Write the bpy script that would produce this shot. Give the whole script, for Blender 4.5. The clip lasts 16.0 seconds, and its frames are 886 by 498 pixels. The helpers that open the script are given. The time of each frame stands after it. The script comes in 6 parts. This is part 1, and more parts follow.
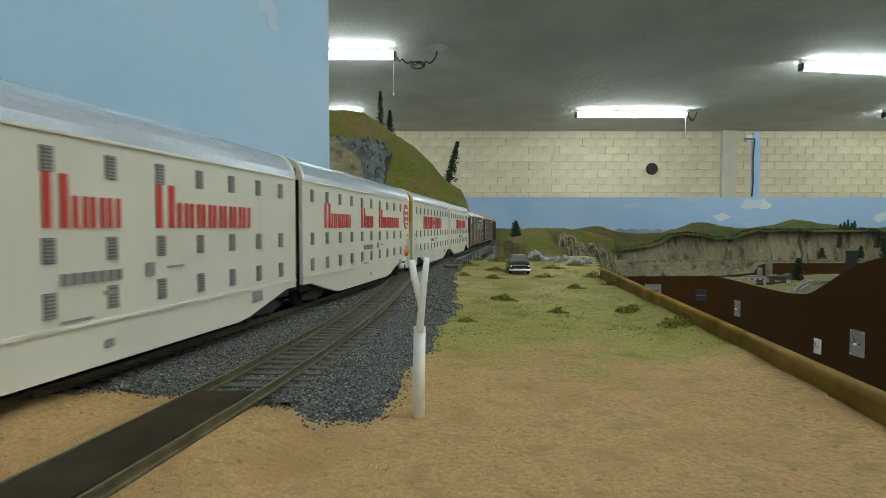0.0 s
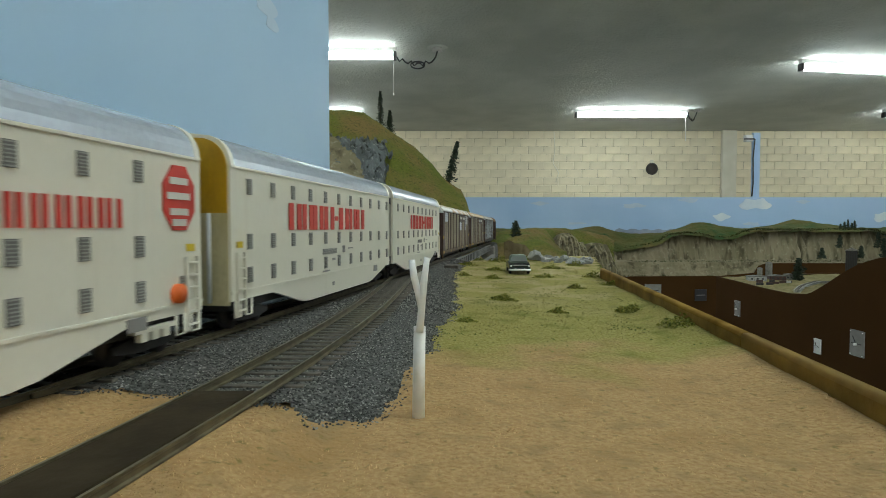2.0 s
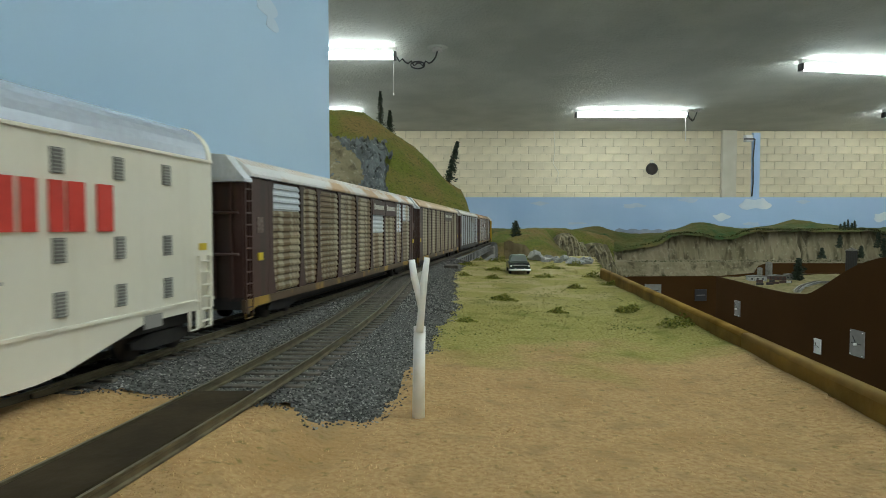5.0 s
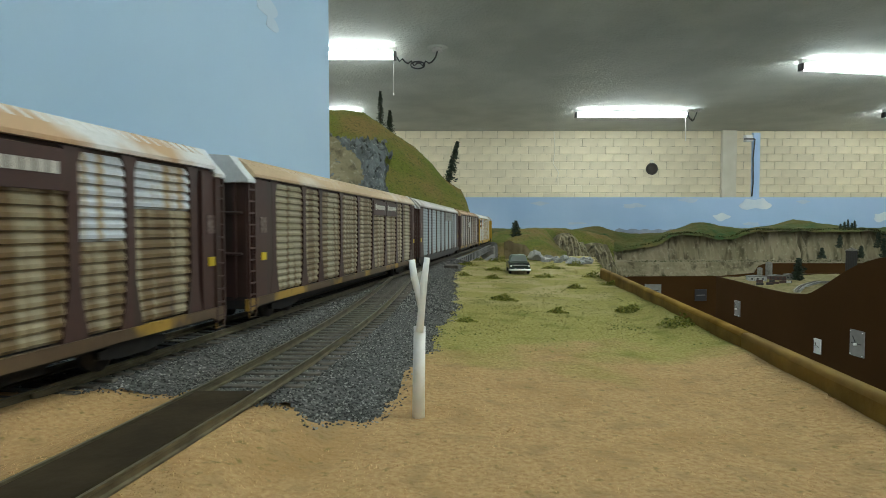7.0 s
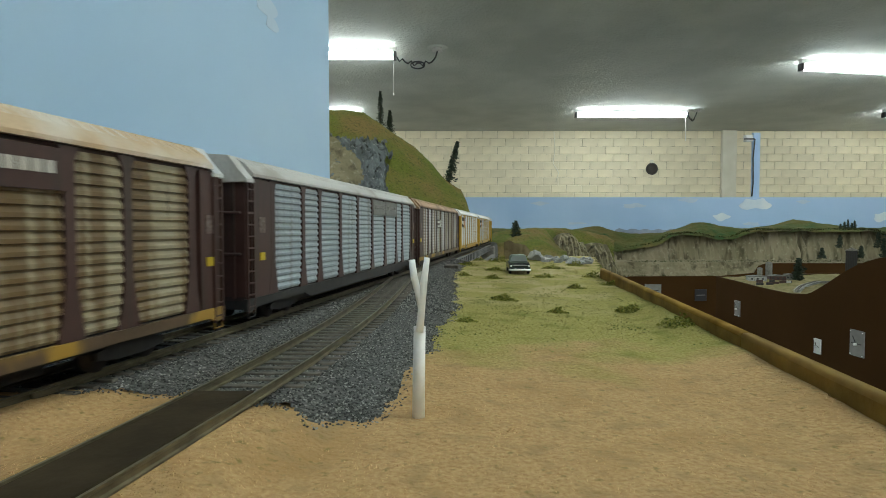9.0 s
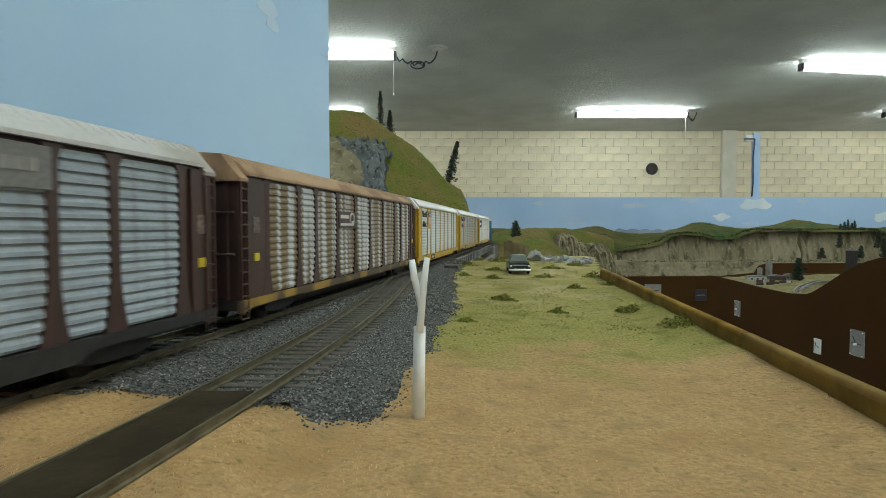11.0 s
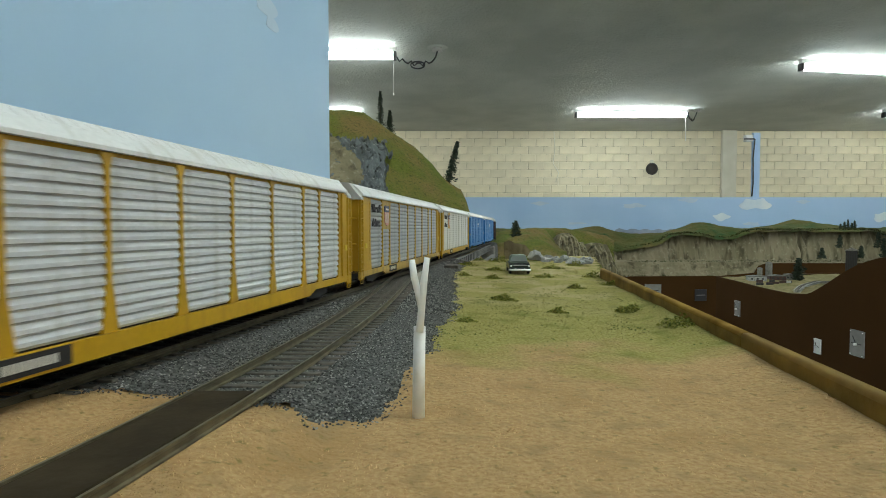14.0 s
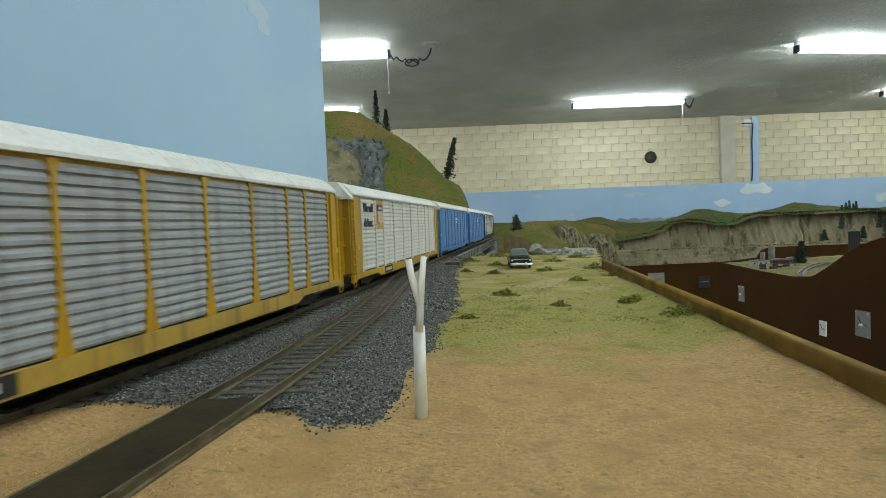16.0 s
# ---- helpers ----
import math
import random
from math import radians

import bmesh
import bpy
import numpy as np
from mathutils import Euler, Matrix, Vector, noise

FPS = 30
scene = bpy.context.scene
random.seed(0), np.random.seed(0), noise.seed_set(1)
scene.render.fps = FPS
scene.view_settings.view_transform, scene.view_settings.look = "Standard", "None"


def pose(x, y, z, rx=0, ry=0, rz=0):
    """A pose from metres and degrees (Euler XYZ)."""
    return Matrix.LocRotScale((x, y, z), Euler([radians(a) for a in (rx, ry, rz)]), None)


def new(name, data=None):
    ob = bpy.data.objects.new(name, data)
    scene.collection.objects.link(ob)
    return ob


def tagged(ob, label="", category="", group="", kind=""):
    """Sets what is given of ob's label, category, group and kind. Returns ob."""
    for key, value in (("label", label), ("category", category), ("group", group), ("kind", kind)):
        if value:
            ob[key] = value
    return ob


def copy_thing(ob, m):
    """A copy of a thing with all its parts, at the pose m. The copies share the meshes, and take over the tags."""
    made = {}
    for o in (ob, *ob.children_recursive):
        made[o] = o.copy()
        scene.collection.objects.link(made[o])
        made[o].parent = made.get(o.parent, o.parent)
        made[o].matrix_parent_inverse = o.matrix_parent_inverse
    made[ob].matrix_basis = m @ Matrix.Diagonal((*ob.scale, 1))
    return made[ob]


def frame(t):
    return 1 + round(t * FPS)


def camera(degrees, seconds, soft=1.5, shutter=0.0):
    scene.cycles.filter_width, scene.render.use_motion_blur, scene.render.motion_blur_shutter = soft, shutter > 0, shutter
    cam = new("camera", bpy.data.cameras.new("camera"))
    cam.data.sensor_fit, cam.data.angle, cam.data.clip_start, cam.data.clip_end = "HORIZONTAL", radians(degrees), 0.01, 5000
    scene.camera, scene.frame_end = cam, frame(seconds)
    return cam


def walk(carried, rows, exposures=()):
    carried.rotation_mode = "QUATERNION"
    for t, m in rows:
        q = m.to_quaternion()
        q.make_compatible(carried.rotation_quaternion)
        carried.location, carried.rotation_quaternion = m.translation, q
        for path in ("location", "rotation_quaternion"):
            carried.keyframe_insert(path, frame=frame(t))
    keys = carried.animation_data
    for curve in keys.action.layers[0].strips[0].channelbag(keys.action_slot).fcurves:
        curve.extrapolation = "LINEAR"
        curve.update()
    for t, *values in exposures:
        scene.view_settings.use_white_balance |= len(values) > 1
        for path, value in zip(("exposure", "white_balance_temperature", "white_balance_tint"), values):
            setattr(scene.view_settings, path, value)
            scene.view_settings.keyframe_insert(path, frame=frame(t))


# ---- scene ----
cam = camera(76.2, 16.0, soft=0.9, shutter=0.35)
E = 1.24                                     # height of the lens over the room's floor
REST = pose(0, 0, E, 87.85, 0, 0)
walk(cam, [(0.0, REST), (14.1, REST), (14.5, pose(0.0001, 0.0002, E, 87.79, 0.237, 0.01)), (15.0, pose(0.0008, 0.0002, E, 87.70, 1.107, -0.017)),
           (15.5, pose(0.0012, 0.0011, E, 87.577, 1.954, 0.09)), (16.0, pose(0.0013, 0.0011, E + 0.0003, 87.526, 2.259, 0.089))],
     exposures=[(0.0, -0.24), (4.2, -0.24), (6.3, -0.04), (16.0, -0.04)])

# ---- light ----
world = bpy.data.worlds.new("room_dark")
scene.world = world
world.use_nodes = True
world.node_tree.nodes["Background"].inputs[0].default_value = (0.6, 0.75, 1.0, 1)
world.node_tree.nodes["Background"].inputs[1].default_value = 0.02

CEIL = E + 2.55                              # ceiling height
LAMPS = [(-1.88, 8.1), (6.62, 8.86), (4.07, 12.3), (10.72, 12.3), (-2.93, 12.3),
         (-3.2, 4.0), (3.93, 4.0), (-3.2, 0.0), (1.1, 0.0), (5.5, 0.0), (-3.2, -3.6), (1.1, -3.6)]


# ---- materials ----
def mat(name, color, rough=0.6, metal=0.0, color2=None, scale=40.0, bump=0.0, bump_scale=None, detail=4.0,
        contrast=(0.35, 0.65), emit=0.0, spec=0.5):
    m = bpy.data.materials.new(name)
    m.use_nodes = True
    nt = m.node_tree
    b = nt.nodes["Principled BSDF"]
    b.inputs["Base Color"].default_value = (*color, 1)
    b.inputs["Roughness"].default_value = rough
    b.inputs["Metallic"].default_value = metal
    b.inputs["Specular IOR Level"].default_value = spec
    if emit:
        b.inputs["Emission Color"].default_value = (*color, 1)
        b.inputs["Emission Strength"].default_value = emit
    tc = nt.nodes.new("ShaderNodeTexCoord")
    if color2 is not None:
        n = nt.nodes.new("ShaderNodeTexNoise")
        n.inputs["Scale"].default_value, n.inputs["Detail"].default_value = scale, detail
        r = nt.nodes.new("ShaderNodeValToRGB")
        r.color_ramp.elements[0].position, r.color_ramp.elements[1].position = contrast
        r.color_ramp.elements[0].color, r.color_ramp.elements[1].color = (*color, 1), (*color2, 1)
        nt.links.new(tc.outputs["Object"], n.inputs["Vector"])
        nt.links.new(n.outputs["Fac"], r.inputs["Fac"])
        nt.links.new(r.outputs["Color"], b.inputs["Base Color"])
    if bump:
        n2 = nt.nodes.new("ShaderNodeTexNoise")
        n2.inputs["Scale"].default_value, n2.inputs["Detail"].default_value = bump_scale or scale * 3, 3
        bp = nt.nodes.new("ShaderNodeBump")
        bp.inputs["Strength"].default_value, bp.inputs["Distance"].default_value = 0.6, bump
        nt.links.new(tc.outputs["Object"], n2.inputs["Vector"])
        nt.links.new(n2.outputs["Fac"], bp.inputs["Height"])
        nt.links.new(bp.outputs["Normal"], b.inputs["Normal"])
    return m


M_CEIL = mat("ceiling_plaster", (0.40, 0.413, 0.375), 0.95, color2=(0.48, 0.495, 0.45), scale=1.2, bump=0.03, bump_scale=22)
M_BLOCK = mat("painted_block", (0.66, 0.58, 0.42), 0.8, color2=(0.78, 0.69, 0.51), scale=2.5, bump=0.004, bump_scale=60)
nt = M_BLOCK.node_tree
_oi, _hs = nt.nodes.new("ShaderNodeObjectInfo"), nt.nodes.new("ShaderNodeHueSaturation")
_mr = nt.nodes.new("ShaderNodeMapRange")
_mr.inputs["To Min"].default_value, _mr.inputs["To Max"].default_value = 0.92, 1.05
_src = nt.nodes["Principled BSDF"].inputs["Base Color"].links[0].from_socket
nt.links.new(_oi.outputs["Random"], _mr.inputs["Value"])
nt.links.new(_mr.outputs["Result"], _hs.inputs["Value"])
nt.links.new(_src, _hs.inputs["Color"])
nt.links.new(_hs.outputs["Color"], nt.nodes["Principled BSDF"].inputs["Base Color"])
M_MORTAR = mat("block_mortar", (0.27, 0.235, 0.17), 0.9, color2=(0.64, 0.56, 0.405), scale=5, contrast=(0.33, 0.54))
M_FLOOR = mat("concrete_floor", (0.3, 0.29, 0.27), 0.7, color2=(0.36, 0.35, 0.33), scale=2)
M_SKY = mat("sky_blue_paint", (0.375, 0.57, 0.80), 0.5, color2=(0.43, 0.615, 0.825), scale=3)
M_FAR_SKY = mat("backdrop_blue_paint", (0.34, 0.5, 0.74), 0.7, color2=(0.40, 0.55, 0.77), scale=1.5)
M_CLOUD = mat("cloud_paint", (0.75, 0.78, 0.82), 0.7, color2=(0.6, 0.68, 0.78), scale=4)
M_FASCIA = mat("brown_fascia_paint", (0.051, 0.0240, 0.0075), 0.8, color2=(0.059, 0.0280, 0.0095), scale=3, spec=0.05)
M_WOOD = mat("edge_board_wood", (0.15, 0.082, 0.015), 0.8, color2=(0.27, 0.155, 0.033), scale=55, bump=0.0005, bump_scale=350, spec=0.1)
M_BALLAST = mat("dark_ballast", (0.024, 0.024, 0.022), 0.9, color2=(0.095, 0.094, 0.085), scale=700, bump=0.001, bump_scale=900)
M_RAIL = mat("weathered_rail", (0.085, 0.069, 0.038), 0.5, 0.3, color2=(0.145, 0.118, 0.068), scale=200)
M_TIE = mat("dark_tie", (0.042, 0.036, 0.029), 0.85, color2=(0.105, 0.092, 0.072), scale=260)
M_WHITE = mat("white_paint", (0.72, 0.72, 0.70), 0.5, color2=(0.80, 0.80, 0.78), scale=250)
M_TUBE = mat("lit_tube", (0.88, 1.0, 1.0), 0.5, emit=46.0)
M_DARK = mat("black_plastic", (0.02, 0.02, 0.022), 0.5)


def patchy(name, colors, patch, grain, bump=0.003, bump_scale=None, stretch=(1, 1, 1), rough=0.95):
    """Natural ground: colors[0] and [1] in broad patches, [2] as fine dark grain, [3] as light grain; stretch draws the patches out."""
    m = bpy.data.materials.new(name)
    m.use_nodes = True
    nt = m.node_tree
    b = nt.nodes["Principled BSDF"]
    b.inputs["Roughness"].default_value, b.inputs["Specular IOR Level"].default_value = rough, 0.2
    tc, mp = nt.nodes.new("ShaderNodeTexCoord"), nt.nodes.new("ShaderNodeMapping")
    mp.inputs["Scale"].default_value = stretch
    nt.links.new(tc.outputs["Object"], mp.inputs[0])

    def ns(scale, lo, hi, src, detail=5):
        n, r = nt.nodes.new("ShaderNodeTexNoise"), nt.nodes.new("ShaderNodeMapRange")
        n.inputs["Scale"].default_value, n.inputs["Detail"].default_value = scale, detail
        r.inputs["From Min"].default_value, r.inputs["From Max"].default_value = lo, hi
        nt.links.new(src, n.inputs["Vector"])
        nt.links.new(n.outputs["Fac"], r.inputs["Value"])
        return r.outputs["Result"], n.outputs["Fac"]

    col = None
    for k, (fac, _) in enumerate((ns(patch, 0.42, 0.60, mp.outputs[0]), ns(grain, 0.52, 0.68, mp.outputs[0]), ns(grain * 1.7, 0.58, 0.72, tc.outputs["Object"]))):
        x = nt.nodes.new("ShaderNodeMix")
        x.data_type = "RGBA"
        nt.links.new(fac, x.inputs["Factor"])
        if col is None:
            x.inputs["A"].default_value = (*colors[0], 1)
        else:
            nt.links.new(col, x.inputs["A"])
        x.inputs["B"].default_value = (*colors[k + 1], 1)
        col = x.outputs["Result"]
    nt.links.new(col, b.inputs["Base Color"])
    bp = nt.nodes.new("ShaderNodeBump")
    bp.inputs["Strength"].default_value, bp.inputs["Distance"].default_value = 1.0, bump
    nt.links.new(ns(bump_scale or grain, 0, 1, mp.outputs[0], 6)[0], bp.inputs["Height"])
    nt.links.new(bp.outputs["Normal"], b.inputs["Normal"])
    return m


M_HILL = patchy("hill_turf", ((0.118, 0.138, 0.020), (0.20, 0.138, 0.050), (0.05, 0.06, 0.013), (0.24, 0.215, 0.055)), 8.0, 190, 0.006, 300)
M_ROCK = patchy("grey_rock", ((0.135, 0.152, 0.160), (0.082, 0.092, 0.092), (0.022, 0.024, 0.020), (0.25, 0.265, 0.255)), 30, 70, 0.006, 120, (1, 1, 0.5))
M_CLIFF = patchy("buff_cliff", ((0.245, 0.212, 0.138), (0.185, 0.160, 0.098), (0.085, 0.074, 0.042), (0.31, 0.28, 0.195)), 4.5, 16, 0.02, 26, (1, 1, 0.10))
M_TOWER = patchy("buff_rock", ((0.215, 0.185, 0.115), (0.165, 0.142, 0.085), (0.065, 0.06, 0.038), (0.27, 0.25, 0.185)), 12, 45, 0.006, 60, (1, 1, 0.5))


# ---- mesh helpers ----
def mesh_of(bm, name, material, smooth=False):
    me = bpy.data.meshes.new(name)
    bmesh.ops.recalc_face_normals(bm, faces=bm.faces)
    bm.to_mesh(me)
    bm.free()
    for m in (material if isinstance(material, (list, tuple)) else [material]):
        me.materials.append(m)
    if smooth:
        for p in me.polygons:
            p.use_smooth = True
    return me


def part(name, bm, material, parent=None, label="", smooth=False, at=None):
    ob = new(name, mesh_of(bm, name, material, smooth) if isinstance(bm, bmesh.types.BMesh) else bm)
    if parent is not None:
        ob.parent = parent
    if at is not None:
        ob.matrix_basis = at
    if label:
        tagged(ob, label)
    return ob


def box(bm, x0, x1, y0, y1, z0, z1, bevel=0.0, mi=0):
    vs = [bm.verts.new((x, y, z)) for x in (x0, x1) for y in (y0, y1) for z in (z0, z1)]
    fs = [bm.faces.new([vs[i] for i in q]) for q in
          ((0, 1, 3, 2), (4, 6, 7, 5), (0, 4, 5, 1), (2, 3, 7, 6), (0, 2, 6, 4), (1, 5, 7, 3))]
    for f in fs:
        f.material_index = mi
    if bevel:
        es = list({e for f in fs for e in f.edges})
        bmesh.ops.bevel(bm, geom=es, offset=bevel, segments=1, affect="EDGES")
    return bm


def apart(name, bm, material, parent, label=""):
    """Every box of bm as a part of its own."""
    bm.verts.ensure_lookup_table()
    for k in range(0, len(bm.verts), 8):
        c = [v.co for v in bm.verts[k:k + 8]]
        part(name, box(bmesh.new(), c[0].x, c[7].x, c[0].y, c[7].y, c[0].z, c[7].z), material, parent, label)
    bm.free()


def prism(bm, outline, y0, y1, axis="y", mi=0):
    """A closed outline of (a, b) drawn along an axis from y0 to y1."""
    put = {"y": lambda a, b, c: (a, c, b), "x": lambda a, b, c: (c, a, b), "z": lambda a, b, c: (a, b, c)}[axis]
    n = len(outline)
    lo = [bm.verts.new(put(a, b, y0)) for a, b in outline]
    hi = [bm.verts.new(put(a, b, y1)) for a, b in outline]
    fs = [bm.faces.new((lo[i], lo[(i + 1) % n], hi[(i + 1) % n], hi[i])) for i in range(n)]
    fs += [bm.faces.new(lo[::-1]), bm.faces.new(hi)]
    for f in fs:
        f.material_index = mi
    return bm


def tube(bm, points, radius, sides=8, mi=0):
    """A tube through points; radius is one number or one a point."""
    rings = []
    for i, p in enumerate(points):
        a, b = Vector(points[max(i - 1, 0)]), Vector(points[min(i + 1, len(points) - 1)])
        d = (b - a).normalized()
        u = d.orthogonal().normalized()
        v = d.cross(u)
        r = radius[i] if isinstance(radius, (list, tuple)) else radius
        rings.append([bm.verts.new(Vector(p) + u * math.cos(k * math.tau / sides) * r + v * math.sin(k * math.tau / sides) * r)
                      for k in range(sides)])
    fs = []
    for r0, r1 in zip(rings, rings[1:]):
        best = min(range(sides), key=lambda o: sum((r0[k].co - r1[(k + o) % sides].co).length for k in range(sides)))
        for k in range(sides):
            fs.append(bm.faces.new((r0[k], r0[(k + 1) % sides], r1[(k + 1 + best) % sides], r1[(k + best) % sides])))
    fs += [bm.faces.new(rings[0][::-1]), bm.faces.new(rings[-1])]
    for f in fs:
        f.material_index = mi
        f.smooth = True
    return bm


def fbm(x, y, s=1.0, o=4):
    return noise.fractal(Vector((x * s, y * s, 3.7)), 1.0, 2.0, o)


def sheet(xs, ys, height, keep=None):
    """A grid of ground over xs, ys with the height function; keep() picks the cells."""
    bm = bmesh.new()
    vs = [[bm.verts.new((x, y, height(x, y))) for y in ys] for x in xs]
    for i in range(len(xs) - 1):
        for j in range(len(ys) - 1):
            if keep is None or keep((xs[i] + xs[i + 1]) / 2, (ys[j] + ys[j + 1]) / 2):
                bm.faces.new((vs[i][j], vs[i + 1][j], vs[i + 1][j + 1], vs[i][j + 1])).smooth = True
    bmesh.ops.delete(bm, geom=[v for v in bm.verts if not v.link_faces], context="VERTS")
    return bm


def span(a, b, n):
    return [a + (b - a) * i / (n - 1) for i in range(n)]


# ---- the two tracks ----
RAIL = E - 0.0405                            # top of the main line's rails
TH, TH2 = radians(10.0), radians(8.85)
P0 = Vector((-0.1357, 0.0))
S_BEND, S_ARC, R_ARC, A_ARC = 0.5, 1.60, 0.75, radians(150)


def on_track(s):
    """Place and heading on the main line's centre, s metres ahead of the lens."""
    if s <= S_BEND:
        return P0 + s * Vector((math.sin(TH), math.cos(TH))), TH
    p = P0 + S_BEND * Vector((math.sin(TH), math.cos(TH)))
    d = Vector((math.sin(TH2), math.cos(TH2)))
    if s <= S_ARC:
        return p + (s - S_BEND) * d, TH2
    p = p + (S_ARC - S_BEND) * d
    c = p + R_ARC * Vector((-d.y, d.x))
    a = min((s - S_ARC) / R_ARC, A_ARC)
    out = p - c
    q = c + Vector((out.x * math.cos(a) - out.y * math.sin(a), out.x * math.sin(a) + out.y * math.cos(a)))
    h = TH2 - a
    return q + max(0.0, s - S_ARC - R_ARC * A_ARC) * Vector((math.sin(h), math.cos(h))), h


SIDING = [(-0.06, -0.0878, 0.0405), (0.0, -0.0772, 0.0405), (0.0906, -0.0618, 0.0405), (0.135, -0.0546, 0.0405), (0.175, -0.0492, 0.0405), (0.22, -0.0446, 0.0405),
          (0.275, -0.0400, 0.0405), (0.34, -0.0374, 0.0405), (0.43, -0.0353, 0.0405), (0.50, -0.0343, 0.0405), (0.56, -0.0312, 0.0405), (0.62, -0.0270, 0.0405), (0.75, -0.0088, 0.0405)]


def on_siding(y):
    """x and rail height of the siding at y."""
    k = max(0, min(len(SIDING) - 2, sum(1 for r in SIDING if r[0] <= y) - 1))
    a, b = SIDING[k], SIDING[k + 1]
    f = (y - a[0]) / (b[0] - a[0])
    return a[1] + f * (b[1] - a[1]), E - (a[2] + f * (b[2] - a[2]))


# ---- room ----
M_PLASTER = mat("painted_pilaster", (0.60, 0.56, 0.46), 0.8, color2=(0.66, 0.62, 0.52), scale=3, bump=0.002, bump_scale=80)

def room():
    X0, X1, Y0, Y1 = -7.0, 13.0, -6.0, 15.0
    tagged(part("floor", box(bmesh.new(), X0, X1, Y0, Y1, -0.1, 0), M_FLOOR), "grey concrete floor of the layout room", "floor", kind="structure")
    bm = box(bmesh.new(), X0, X1, Y0, Y1, CEIL, CEIL + 0.1)
    tagged(part("ceiling", bm, M_CEIL), "grey stippled plaster ceiling", "ceiling", kind="structure")
    for n, b in (("wall_west", (X0 - 0.2, X0, Y0, Y1)), ("wall_east", (X1, X1 + 0.2, Y0, Y1)), ("wall_south", (X0, X1, Y0 - 0.2, Y0))):
        tagged(part(n, box(bmesh.new(), *b, 0, CEIL), M_BLOCK), "cream painted block wall", "wall", kind="structure")
    wall = part("wall_north", box(bmesh.new(), X0, X1, Y1, Y1 + 0.2, 0, CEIL), M_MORTAR)
    tagged(wall, "cream painted concrete block wall", "wall", kind="structure")
    rng = random.Random(4)
    full = [mesh_of(box(bmesh.new(), -0.196, 0.196, -0.012 + d, 0.02, -0.0955, 0.0955, 0.006), "block", M_BLOCK) for d in (0.0, 0.003, -0.003)]
    for r in range(9):
        z = CEIL - 0.1 - r * 0.203
        for c in range(33):
            x = -1.2 + c * 0.406 + (0.203 if r % 2 else 0)
            part("block", rng.choice(full), None, wall, at=pose(x, Y1 + rng.uniform(-0.002, 0.002), z, 0, rng.uniform(-0.3, 0.3), 0))
    bm = box(bmesh.new(), 7.32, 7.70, Y1 - 0.12, Y1 - 0.013, 0, CEIL, 0.01)
    tagged(part("wall_pilaster", bm, M_PLASTER), "cream painted pilaster on the block wall", "pilaster", kind="structure")


def lamps():
    first = None
    for x, y in LAMPS:
        turn = 9 if (x, y) == (6.62, 8.86) else 0    # this one hangs askew
        if first is None:
            root = new("fluorescent_light")
            tagged(root, "white fluorescent strip light with bare lit tube", "ceiling light", "strip lights on the ceiling")
            part("channel", box(bmesh.new(), -1.22, 1.22, -0.032, 0.032, -0.06, 0.0, 0.004), M_WHITE, root)
            for e in (-1.2, 1.2):
                part("socket", box(bmesh.new(), e - 0.02, e + 0.02, -0.05, 0.05, -0.17, -0.06, 0.004), M_DARK, root)
            part("lamp_tube", tube(bmesh.new(), [(-1.18, 0, -0.115), (1.18, 0, -0.115)], 0.049, 14), M_TUBE, root)
            root.matrix_basis = pose(x, y, CEIL)
            first = root
        else:
            copy_thing(first, pose(x, y, CEIL, 0, 0, turn))
        L = bpy.data.lights.new("strip_glow", "AREA")
        L.shape, L.size, L.size_y, L.energy, L.color = "RECTANGLE", 2.3, 0.12, 8, (0.88, 1.0, 0.97)
        new("strip_glow", L).matrix_basis = pose(x, y, CEIL - 0.18, 0, 0, turn)



room()
lamps()


# ---- the train ----
W2 = 0.0183                                  # half a car's width


